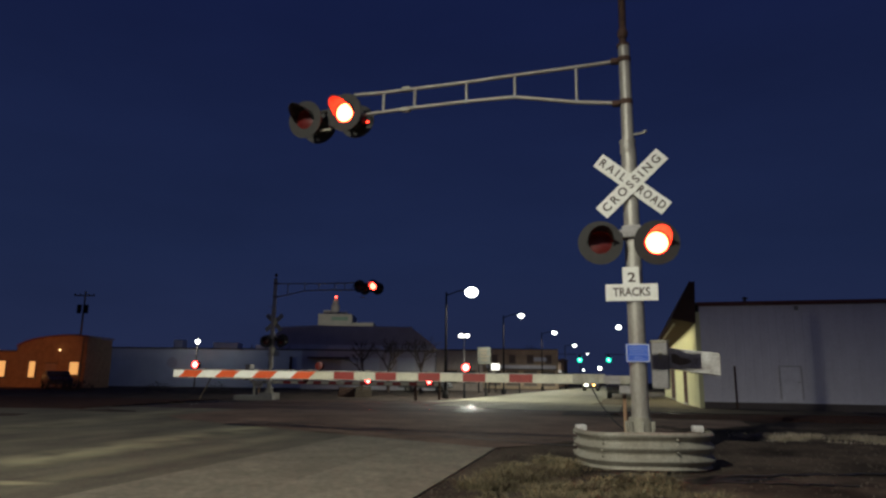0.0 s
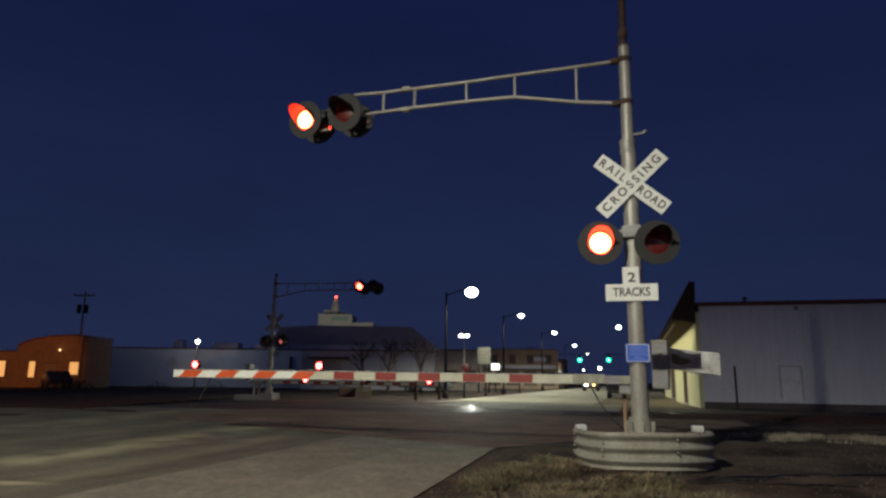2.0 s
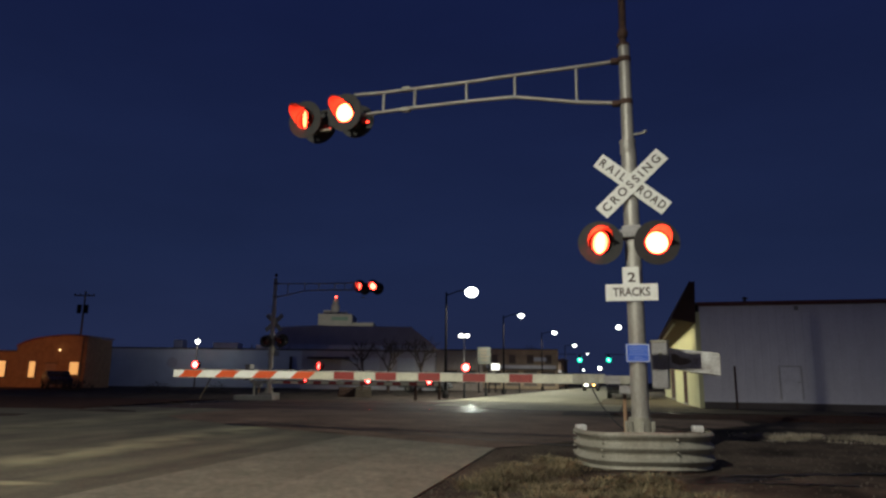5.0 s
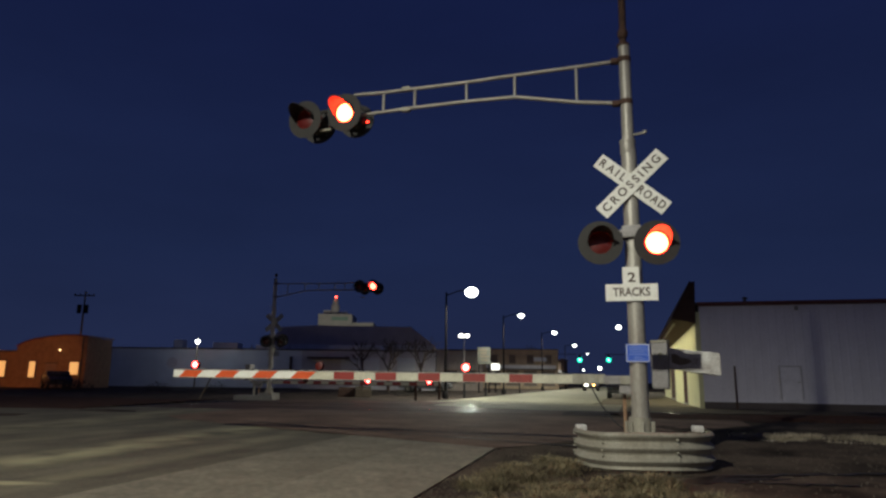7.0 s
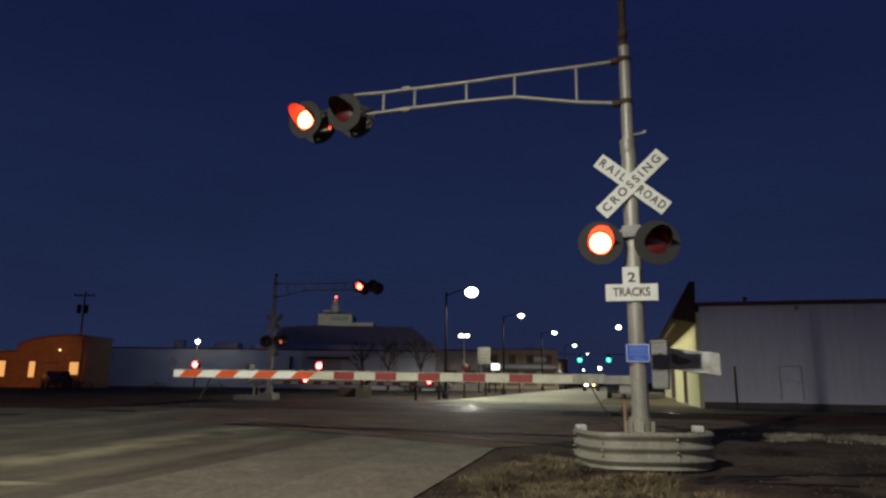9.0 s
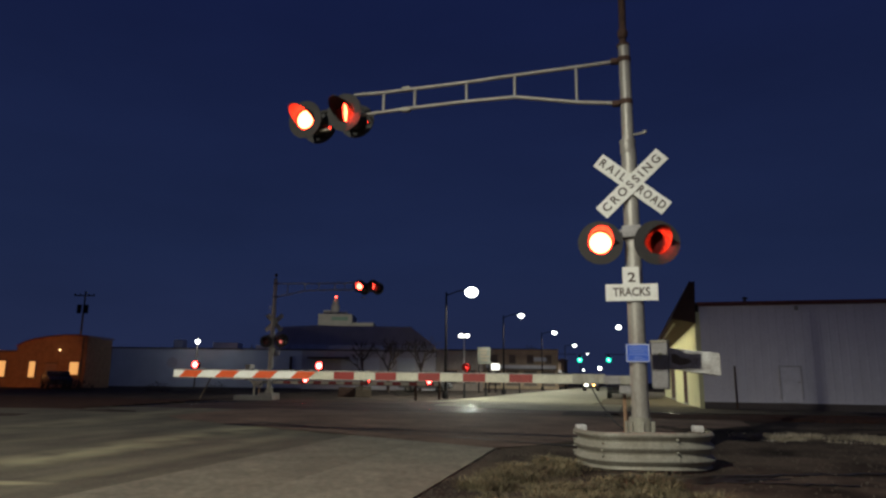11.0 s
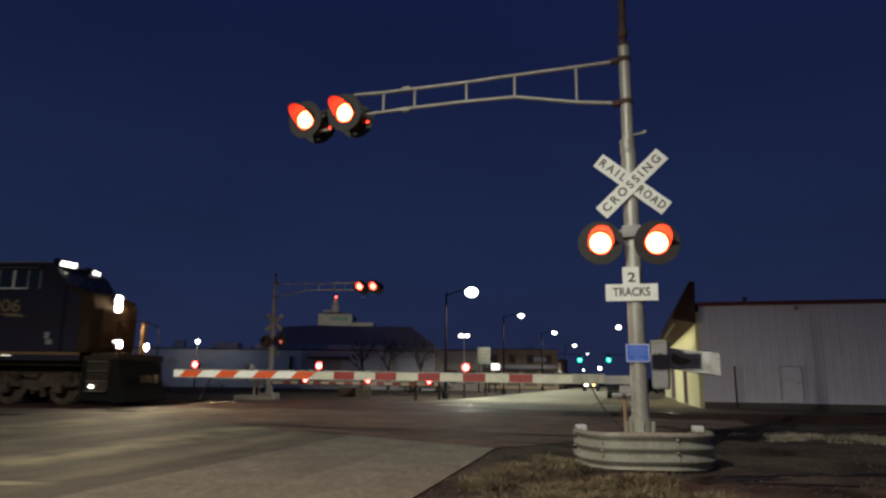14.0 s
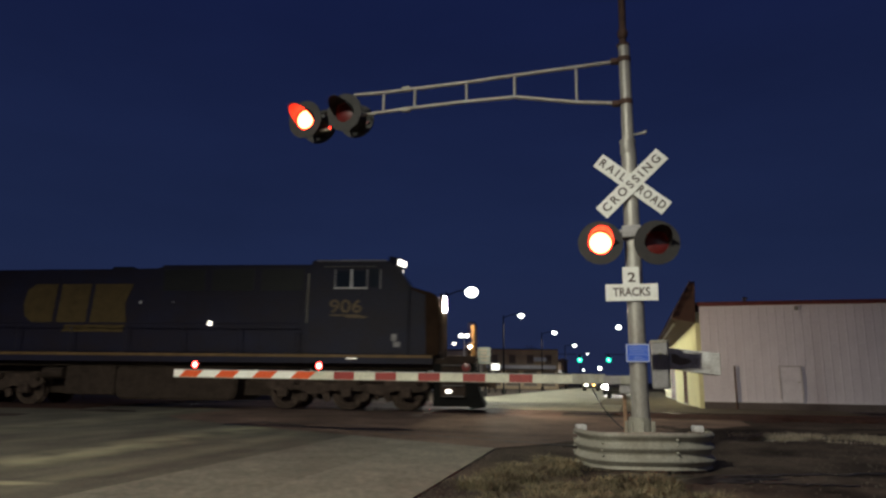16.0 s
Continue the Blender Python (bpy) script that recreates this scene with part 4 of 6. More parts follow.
def guard_rail():
    top = thing("guard_rail", pose(2.62, 8.86, -0.04), "curved corrugated steel barrier round the signal base", "guard rail")
    profile = [(0.030 * math.cos(2 * math.pi * (0.47 - z) / 0.145), z) for z in [0.51 - 0.43 * i / 26 for i in range(27)]]
    for a0, a1 in ((172, 222), (221, 282), (281, 372)):
        bm = bmesh.new()
        rows = []
        k = 14
        for i in range(k + 1):
            a = radians(a0 + (a1 - a0) * i / k)
            up = 0.012 * math.sin(3 * a)
            rad = 0.85 + (0.006 if a0 == 221 else 0.0)
            out = [bm.verts.new(((rad + r) * math.cos(a), (rad + r) * math.sin(a) * 1.0, z + up)) for r, z in profile]
            inn = [bm.verts.new(((rad + r - 0.005) * math.cos(a), (rad + r - 0.005) * math.sin(a), z + up)) for r, z in profile]
            rows.append(out + inn[::-1])
        n = len(rows[0])
        for p, q in zip(rows, rows[1:]):
            for i in range(n):
                bm.faces.new((p[i], p[(i + 1) % n], q[(i + 1) % n], q[i]))
        bm.faces.new(rows[0]); bm.faces.new(rows[-1][::-1])
        part("beam", bm, M_BARRIER, top, smooth=True)
    for a in (176, 221, 281, 368):
        c, s = math.cos(radians(a)), math.sin(radians(a))
        m = Matrix.Translation((0.73 * c, 0.73 * s, 0.0)) @ pose(0, 0, 0, 0, 0, a)
        part("post", box((0, 0, 0.19), (0.13, 0.13, 0.56), 0.012, m), M_WOOD, top)
        for z in (0.44, 0.37, 0.29, 0.22):
            part("bolt", rod((0.84 * c, 0.84 * s, z), (0.888 * c, 0.888 * s, z), 0.012, seg=8), M_GALV, top)
    for a in (174, 368):
        c, s = math.cos(radians(a)), math.sin(radians(a))
        part("block", box((0.78 * c, 0.78 * s, 0.505), (0.14, 0.12, 0.09), 0.025), M_WEIGHT, top)


guard_rail()


# ---- locomotive ----
def wheel_mesh():
    bm = lathe([(0.001, -0.065), (0.10, -0.065), (0.12, -0.03), (0.36, -0.015), (0.40, -0.065), (0.52, -0.065), (0.53, 0.055), (0.56, 0.06), (0.56, 0.085), (0.001, 0.085)], 32, m=pose(0, 0, 0, -90))
    return bm


def locomotive():
    """A six-axle road engine; x forward from the pilot's front, near side towards -y, z from the rail head."""
    top = thing("locomotive", facing((0, 0, 0.1), TU), "dark blue diesel freight locomotive with yellow nose and lit headlights", "locomotive")
    frame_bm = box((-11.5, 0, 1.46), (20.6, 2.3, 0.34), 0.03)
    box((-11.4, 0, 0.85), (18.6, 1.1, 0.9), 0.03, bm=frame_bm)
    part("underframe", frame_bm, M_LOCO_UNDER, top)
    for y in (-1.46, 1.46):
        part("side_sill", box((-11.7, y, 1.56), (19.8, 0.06, 0.24), 0.01), M_LOCO, top)
        part("sill_stripe", box((-11.7, y * 1.022, 1.675), (19.8, 0.012, 0.085), 0.003), M_LOCO_STRIPE, top, "yellow stripe along the walkway edge")
    part("walkway", box((-11.7, 0, 1.70), (19.8, 2.96, 0.035), 0.005), M_LOCO_UNDER, top)
    # nose: flat front with a sloping top
    bm = prism([(-1.64, 1.72), (-1.58, 1.95), (-1.60, 3.32), (-1.68, 3.60), (-1.85, 3.70), (-2.75, 3.95), (-2.75, 1.72)], 2.72, m=Matrix.Translation((0, -1.36, 0)))
    bmesh.ops.bevel(bm, geom=bm.edges[:], offset=0.05, segments=2, affect="EDGES")
    part("nose", bm, M_LOCO_NOSE, top, "grimy yellow nose")
    for y in (-1.368, 1.364):
        bm = prism([(-2.02, 1.74), (-2.04, 2.6), (-2.06, 3.62), (-2.74, 3.89), (-2.74, 1.74)], 0.006, m=Matrix.Translation((0, y, 0)))
        part("nose_panel", bm, M_LOCO, top, "dark blue side of the nose")
    part("nose_door", box((-1.58, -0.55, 2.55), (0.03, 0.58, 1.35), 0.02), M_LOCO_NOSE, top)
    # cab
    bm = prism([(-2.55, 1.72), (-2.55, 3.92), (-2.95, 4.50), (-3.15, 4.66), (-3.5, 4.74), (-5.72, 4.74), (-5.78, 4.66), (-5.78, 1.72)], 2.96, m=Matrix.Translation((0, -1.48, 0)))
    bmesh.ops.bevel(bm, geom=[e for e in bm.edges if abs(e.verts[0].co.y - e.verts[1].co.y) < 0.01], offset=0.04, segments=2, affect="EDGES")
    cab = part("cab", bm, M_LOCO, top, "dark blue cab")
    part("cab_roof", box((-4.45, 0, 4.755), (2.5, 2.2, 0.05), 0.02), M_LOCO_ROOF, cab, "grey cab roof")
    for y, s in ((-1.488, 1), (1.488, -1)):
        for x0, x1, z0, z1 in ((-4.95, -4.46, 3.84, 4.38), (-4.42, -3.95, 3.84, 4.38), (-3.86, -3.52, 3.86, 4.44)):
            part("window", box(((x0 + x1) / 2, y, (z0 + z1) / 2), (x1 - x0, 0.012, z1 - z0), 0.003), M_GLASS, cab)
        for x, w in ((-4.97, 0.045), (-4.44, 0.07), (-3.93, 0.045), (-3.50, 0.04)):
            part("window_post", box((x, y * 1.003, 4.12), (w, 0.03, 0.62), 0.006), M_SIGN if x == -4.44 else M_BOX, cab)
        part("window_sill", box((-4.45, y * 1.012, 3.82), (1.1, 0.07, 0.045), 0.008), M_SIGN, cab, "pale arm-rest sill")
        # pale strip painted in for the lamp highlight along the roof edge
        part("roof_highlight", box((-4.45, y * 1.005, 4.715), (2.3, 0.05, 0.05), 0.01), M_BOX, cab)
        part("window_drip", box((-4.5, y * 1.01, 4.52), (1.7, 0.07, 0.03), 0.006), M_LOCO_ROOF, cab)
        # road number and a small flash under it
        letters("road_number", "906", 0.58, cab, M_LOCO_NUMBER, pose(-4.60, y * 1.004, 3.22, 0, 0, 0 if s > 0 else 180), width=1.06)
        bm = prism([(-5.12, 2.98), (-4.2, 2.98), (-3.85, 2.90), (-4.0, 2.86), (-4.6, 2.88), (-4.65, 2.93), (-5.1, 2.93)], 0.006, m=Matrix.Translation((0, y * 1.003, 0)))
        part("flash_mark", bm, M_LOCO_NUMBER, cab)
        part("sticker", box((-3.02, y * 1.002, 2.26), (0.17, 0.006, 0.22), 0.002), M_BOX, cab)
        part("sticker", box((-2.93, y * 1.002, 2.05), (0.22, 0.006, 0.16), 0.002), M_BOX, cab)
        part("grab_rail", rod((-5.85, y, 2.7), (-5.85, y, 4.3), 0.025, seg=8), M_GALV, cab)
    for y in (-0.85, 0.0, 0.85):
        m = Matrix.Translation((-2.757, y, 4.22)) @ pose(0, 0, 0, 0, -34.5, 0)
        part("windshield", box((0, 0, 0), (0.02, 0.72, 0.50), 0.006, m), M_GLASS, cab)
    for x, y, turn, wide in ((-2.95, -1.0, -15, 0.62), (-3.24, 1.0, 11, 0.58)):
        m = Matrix.Translation((x, y, 4.715)) @ pose(0, 0, 0, 0, 0, turn) @ pose(0, 0, 0, 0, 14, 0)
        housing = part("number_board", box((-0.10, 0, 0), (0.34, wide + 0.08, 0.27), 0.03, m), M_LOCO, cab)
        part("light_panel", box((0.075, 0, 0.01), (0.012, wide, 0.17), 0.005, m), M_BOARD, housing, "lit white number board")
    # headlights
    bm = box((-1.64, 0, 3.47), (0.16, 0.36, 0.72), 0.05)
    holder = part("headlight", bm, M_LOCO, top, "twin sealed-beam headlight in the nose")
    for z in (3.34, 3.60):
        bm = lathe([(0.001, 0.012), (0.09, 0.010), (0.130, 0.0), (0.135, -0.02)], 20, m=Matrix.Translation((-1.54, 0, z)) @ pose(0, 0, 0, 0, 90, 0))
        part("bulb", bm, M_HEAD, holder, smooth=True)
    for y in (-1.22, 0.45):
        d = part("ditch_light", lathe([(0.001, -0.16), (0.10, -0.14), (0.115, 0.0), (0.10, 0.0)], 20, m=Matrix.Translation((-0.62, y, 2.0)) @ pose(0, 0, 0, 0, 90, 0)), M_BLACK, top, "round ditch light above the pilot", smooth=True)
        bm = lathe([(0.001, 0.0), (0.06, -0.002), (0.10, -0.012)], 20, m=Matrix.Translation((-0.62, y, 2.0)) @ pose(0, 0, 0, 0, 90, 0))
        part("bulb", bm, M_DITCH, d, smooth=True)
        part("bracket", rod((-0.70, y, 1.70), (-0.70, y, 1.94), 0.03, seg=8), M_LOCO_NOSE, d)
    part("marker_light", ball((-1.18, -0.62, 2.12), 0.045), M_BOARD, top, smooth=True)
    # hood
    bm = prism([(-5.78, 1.72), (-5.78, 4.70), (-11.1, 4.70), (-11.25, 4.52), (-20.6, 4.52), (-20.9, 4.3), (-20.9, 1.72)], 1.9, m=Matrix.Translation((0, -0.95, 0)))
    bmesh.ops.bevel(bm, geom=[e for e in bm.edges if abs(e.verts[0].co.y - e.verts[1].co.y) < 0.01], offset=0.06, segments=2, affect="EDGES")
    hood = part("hood", bm, M_LOCO, top, "long dark blue engine hood")
    part("exhaust", box((-12.9, 0, 4.62), (0.75, 0.7, 0.26), 0.04), M_BLACK, hood)
    part("roof_hatch", box((-14.8, 0, 4.55), (1.8, 1.3, 0.12), 0.03), M_LOCO, hood)
    part("radiator", box((-19.0, 0, 4.30), (3.4, 2.9, 0.42), 0.05), M_LOCO, hood, "overhanging radiator section")
    for i in range(11):
        x = -6.35 - i * 1.32
        for y in (-0.957, 0.957):
            part("hood_door", box((x - 0.5, y, 2.75), (1.24, 0.012, 1.75), 0.004), M_LOCO, hood)
    for k in range(3):
        g = part("intake_grille", box((-6.9 - 1.7 * k, -0.96, 4.18), (1.45, 0.03, 0.72), 0.01), M_BLACK, hood, "dark louvred intake grille")
        for i in range(9):
            part("slat", box((-6.9 - 1.7 * k, -0.985, 3.88 + 0.075 * i), (1.40, 0.025, 0.018)), M_LOCO_BLACK, g)
    # large faded mark on the hood, drawn as plain shapes
    y = -0.985
    marks = ([(-15.55, 2.72), (-15.85, 2.95), (-15.93, 3.35), (-15.85, 3.80), (-15.55, 4.04), (-14.75, 4.04), (-14.85, 2.72)],
             [(-14.60, 4.04), (-13.55, 4.04), (-13.65, 2.72), (-14.70, 2.72)],
             [(-13.40, 4.04), (-12.05, 4.04), (-12.30, 3.40), (-12.20, 2.72), (-13.50, 2.72)],
             [(-14.35, 2.66), (-12.25, 2.66), (-12.30, 2.42), (-14.45, 2.42)])
    for o in marks:
        part("hood_mark", prism(o, 0.006, m=Matrix.Translation((0, y, 0))), M_LOCO_MARK, hood, "plain faded yellow shape")
    # white spots on the hood; the largest glows as a small round light
    for x, z, r in ((-9.28, 2.72, 0.07), (-11.75, 3.42, 0.05), (-10.6, 3.42, 0.035)):
        part("hood_spot", ball((x, -0.99, z), r, (1, 0.4, 1)), M_BOARD if r > 0.06 else M_SIGN, hood, smooth=True)
    # handrails
    for y in (-1.44, 1.44):
        posts = [-6.2 - 1.9 * i for i in range(8)]
        for x in posts:
            part("handrail_post", rod((x, y, 1.7), (x, y, 2.68), 0.017, seg=8), M_LOCO, top)
        part("handrail", rod((posts[0], y, 2.68), (posts[-1], y, 2.68), 0.017, seg=8), M_LOCO, top)
    # front platform, steps, pilot and coupler
    part("front_platform", box((-0.95, 0, 1.60), (0.95, 2.9, 0.22), 0.02), M_LOCO_UNDER, top)
    bm = prism([(-0.55, 0.10), (-0.15, 0.16), (-0.42, 0.85), (-0.50, 1.48), (-0.62, 1.48), (-0.62, 0.10)], 2.7, m=Matrix.Translation((0, -1.35, 0)))
    for y in (-1.32, 1.32):
        part("pilot_side", box((-1.15, y * 0.97, 0.82), (1.25, 0.06, 1.30), 0.015), M_LOCO_BLACK, top)
    part("pilot_plow", bm, M_LOCO_BLACK, top, "black snow plow pilot")
    bm = box((-0.25, 0, 0.88), (0.5, 0.24, 0.24), 0.03)
    box((0.05, 0.08, 0.88), (0.22, 0.14, 0.30), 0.04, bm=bm)
    part("coupler", bm, M_LOCO_UNDER, top)
    for y in (-1.3, 1.3):
        part("front_post", rod((-0.66, y, 1.7), (-0.66, y, 2.75), 0.025, seg=8), M_LOCO_BLACK, top)
        part("front_rail", rod((-0.66, y, 2.74), (-0.56, y * 0.08, 2.86), 0.02, seg=8), M_LOCO_BLACK, top)
        ladder = part("step_well", box((-1.15, y * 1.07, 0.98), (0.75, 0.05, 1.05), 0.01), M_LOCO_UNDER, top)
        for z in (0.48, 0.80, 1.12, 1.42):
            part("step", box((-1.15, y * 1.10, z), (0.66, 0.18, 0.03), 0.005), M_LOCO_ROOF, ladder)
    bm = rod((-0.56, 0.08, 1.7), (-0.56, 0.08, 2.78), 0.085, seg=12)
    rod((-0.56, -0.08, 2.78), (-0.56, 0.24, 2.78), 0.06, seg=10, bm=bm)
    part("front_post", bm, M_LOCO_STRIPE, top, "yellow post at the middle of the front platform", smooth=True)
    part("step_light", ball((-1.28, -1.49, 0.63), 0.07, (1.2, 0.5, 0.8)), M_BOARD, top, smooth=True)
    # glint on the walkway edge, drawn as a dim glowing bar
    part("walkway_glint", box((-4.35, -1.50, 1.60), (0.34, 0.03, 0.035), 0.012, pose(0, 0, 0)), M_GLINT, top)
    # fuel tank and underside
    bm = prism([(-8.1, 0.42), (-8.1, 1.28), (-12.2, 1.28), (-12.2, 0.42), (-12.0, 0.24), (-8.3, 0.24)], 2.5, m=Matrix.Translation((0, -1.25, 0)))
    bmesh.ops.bevel(bm, geom=bm.edges[:], offset=0.06, segments=2, affect="EDGES")
    part("fuel_tank", bm, M_LOCO_UNDER, top)
    part("battery_box", box((-13.1, 0, 0.83), (1.72, 2.4, 0.92), 0.05), M_LOCO_UNDER, top, "grimy equipment box behind the fuel tank")
    for y in (-1.3, 1.3):
        part("air_reservoir", rod((-14.0, y * 0.9, 1.05), (-14.7, y * 0.9, 1.05), 0.19, seg=16), M_LOCO_UNDER, top, smooth=True)
    wheel_bm = wheel_mesh()
    wheel_data = bpy.data.meshes.new("wheel")
    bmesh.ops.recalc_face_normals(wheel_bm, faces=wheel_bm.faces[:])
    wheel_bm.to_mesh(wheel_data)
    wheel_bm.free()
    wheel_data.materials.append(M_TRUCK)
    wheels = []
    for tx, axles in ((-4.55, (-2.65, -4.55, -6.6)), (-17.4, (-15.4, -17.4, -19.4))):
        truck = part("truck", box((tx, 0, 0.72), (4.6, 1.5, 0.22), 0.03), M_TRUCK, top, "grimy six-wheel truck")
        for y in (-1.04, 1.04):
            o = [(tx + 2.65, 0.75), (tx + 2.5, 0.98), (tx + 1.4, 1.02), (tx + 1.0, 0.80), (tx + 0.3, 0.80), (tx, 1.0), (tx - 0.3, 0.80), (tx - 1.0, 0.80), (tx - 1.4, 1.02), (tx - 2.5, 0.98), (tx - 2.65, 0.75),
                 (tx - 2.4, 0.58), (tx - 1.6, 0.62), (tx - 1.1, 0.46), (tx - 0.5, 0.60), (tx + 0.5, 0.60), (tx + 1.1, 0.46), (tx + 1.6, 0.62), (tx + 2.4, 0.58)]
            part("side_frame", prism(o, 0.14, m=Matrix.Translation((0, y - 0.07, 0))), M_TRUCK, truck)
            for ax in axles:
                bm = box((ax, y * 1.06, 0.56), (0.34, 0.24, 0.34), 0.04)
                part("journal_box", bm, M_TRUCK, truck)
                bm = bmesh.new()
                for k in range(6):
                    lathe([(0.075, 0.78 + 0.045 * k), (0.10, 0.80 + 0.045 * k), (0.075, 0.82 + 0.045 * k)], 12, bm, Matrix.Translation((ax + 0.42, y * 1.06, 0)))
                part("spring", bm, M_TRUCK, truck)
            part("brake_cylinder", rod((tx + 0.75, y * 1.1, 0.95), (tx + 1.2, y * 1.1, 0.95), 0.10, seg=14), M_TRUCK, truck, smooth=True)
            part("sand_pipe", pipe([(tx + 2.6, y, 1.1), (tx + 2.55, y, 0.5), (tx + 2.7, y, 0.16)], 0.02, 8), M_TRUCK, truck)
        for a, b in zip(axles, axles[1:]):
            mid = (a + b) / 2
            for y in (-1.0, 1.0):
                o = [(mid - 0.50, 0.30), (mid - 0.36, 0.80), (mid - 0.12, 0.86), (mid + 0.12, 0.86), (mid + 0.36, 0.80), (mid + 0.50, 0.30), (mid + 0.34, 0.24), (mid + 0.16, 0.58), (mid - 0.16, 0.58), (mid - 0.34, 0.24)]
                part("brake_hanger", prism(o, 0.09, m=Matrix.Translation((0, y - 0.045, 0))), M_TRUCK, truck)
            part("brake_beam", rod((mid, -1.05, 0.42), (mid, 1.05, 0.42), 0.055, seg=10), M_TRUCK, truck, smooth=True)
        for ax in axles:
            for y, turn in ((-0.76, 0), (0.76, 180)):
                w = new("wheel", wheel_data)
                w.parent, w.matrix_basis = top, pose(ax, y, 0.53, 0, 0, turn)
                wheels.append((w, ax, y, turn))
            part("axle", rod((ax, -0.7, 0.53), (ax, 0.7, 0.53), 0.09, seg=12), M_TRUCK, truck)
    return top, wheels


LOCO, LOCO_WHEELS = locomotive()


# ---- buildings ----
M_SHOP_GLASS = glass("dusty_shop_glass", (0.035, 0.026, 0.018), 0.6)

M_HATCH = mat("pale_hatch_paint", (0.83, 0.79, 0.86), 0.5, dark=(0.63, 0.59, 0.65), scale=3, fine=30, bump=0.05)
M_HATCH_FRAME = mat("grimy_door_frame", (0.58, 0.54, 0.58), 0.6, dark=(0.40, 0.37, 0.39), scale=4, fine=30, bump=0.05)


def metal_building():
    """The pale metal shed beside the street; x along its trackside wall, y away along the street."""
    top = thing("metal_building", facing((10.37, 26.52, 0), RX), "white ribbed metal building with dark red trim", "building")
    w, d, h = 26.0, 30.0, 4.18
    part("wall", box((w / 2, 0.10, h / 2), (w, 0.16, h)), M_SIDING, top)
    part("wall", box((w / 2, d, h / 2), (w, 0.16, h)), M_SIDING, top)
    part("wall", box((w, d / 2, h / 2), (0.16, d, h)), M_SIDING, top)
    panel = part("siding_panel", siding_panel(0.91, h - 0.38), M_SIDING, top, m=pose(0.46, 0, 0.36))
    for i in range(1, 28):
        ob = new("siding_panel", panel.data)
        ob.parent, ob.matrix_basis = top, pose(0.46 + 0.915 * i, 0, 0.36)
    # dark colour of the base carries the shade along the wall's foot
    part("wall_base", box((w / 2, -0.03, 0.18), (w, 0.12, 0.36), 0.01), M_DARK_ROOF, top, "masonry base course with shade painted into its dark colour")
    part("roof", box((w / 2, d / 2, h + 0.05), (w + 0.2, d + 0.1, 0.12), 0.02), M_DARK_ROOF, top)
    part("eave_trim", box((w / 2, -0.05, h + 0.02), (w + 0.1, 0.16, 0.15), 0.02), M_TRIM, top, "dark red eave trim")
    # plain door with frame, in the trackside wall
    door = part("hatch", box((3.15, -0.035, 1.05), (0.70, 0.05, 1.34), 0.008), M_HATCH, top, "closed pale steel hatch")
    for c, s in (((2.775, -0.045, 1.12), (0.05, 0.08, 1.20)), ((3.525, -0.045, 1.12), (0.05, 0.08, 1.20)), ((3.15, -0.045, 1.745), (0.80, 0.08, 0.05))):
        part("door_frame", box(c, s, 0.006), M_HATCH_FRAME, door)
    part("door_handle", rod((3.42, -0.06, 1.15), (3.42, -0.13, 1.15), 0.025, seg=10), M_GALV, door)
    part("downpipe", rod((1.17, -0.10, 0.05), (1.17, -0.10, 1.75), 0.035, seg=10), M_RUST, top)
    part("conduit_box", box((3.55, -0.07, 3.98), (0.12, 0.10, 0.16), 0.01), M_BOX, top)
    part("roof_vent", lathe([(0.06, 4.2), (0.06, 4.50), (0.11, 4.51), (0.11, 4.55), (0.001, 4.60)], 14, m=Matrix.Translation((1.9, 1.0, 0))), M_DARK_ROOF, top, smooth=True)
    # street front: cream wall with openings under a shingled mansard
    bays = [(0.0, 6.0), (8.4, 15.6), (20.2, 30.0)]
    for a, b in bays:
        part("front_wall", box((-0.07, (a + b) / 2, 1.95), (0.18, b - a, 3.9)), M_YELLOW_WALL, top, "cream-yellow street front")
    for a, b in zip([p[1] for p in bays], [p[0] for p in bays[1:]]):
        part("front_wall", box((-0.07, (a + b) / 2, 3.2), (0.18, b - a, 1.4)), M_YELLOW_WALL, top)
        win = part("window", box((-0.12, (a + b) / 2, 1.30), (0.02, b - a, 2.38)), M_SHOP_GLASS, top, "dark shop window")
        for y in (a + 0.05, (a + b) / 2, b - 0.05):
            part("window_frame", box((-0.13, y, 1.30), (0.08, 0.07, 2.4), 0.006), M_TRIM, win)
        part("window_sill", box((-0.10, (a + b) / 2, 0.08), (0.22, b - a, 0.10), 0.01), M_CONC, win)
    # strip and area lamp added to brighten the street front, no real fixture
    part("fill_strip", box((-0.90, 11.0, 3.53), (0.10, 20.0, 0.05), 0.01), M_BOX, top, "long strip added to carry the front wall's fill light")
    q = facing((10.37, 26.52, 0), RX) @ Vector((-0.90, 11.0, 3.48))
    strip = lamp("soffit_fill", "AREA", q, 190, (1.0, 0.94, 0.62), 0.08, (q.x, q.y, 0))
    strip.data.shape, strip.data.size, strip.data.size_y = "RECTANGLE", 0.08, 20.0
    strip.matrix_basis = Matrix.Translation(q) @ pose(0, 0, 0, 0, 0, -16.0)
    bm = prism([(-0.16, 3.45), (-1.05, 3.62), (-1.02, 3.74), (-0.30, 5.12), (-0.10, 5.12)], 30, m=Matrix.Translation((0, -0.15, 0)))
    mans = part("mansard", bm, M_SHINGLE, top, "steep brown shingled mansard")
    slope = math.degrees(math.atan2(1.38, 0.72))
    sh = bmesh.new()
    box((0, 0, 0), (0.21, 0.58, 0.012), 0.003, bm=sh)
    first = None
    for r in range(9):
        for c in range(30):
            k = (r + 0.5) / 9
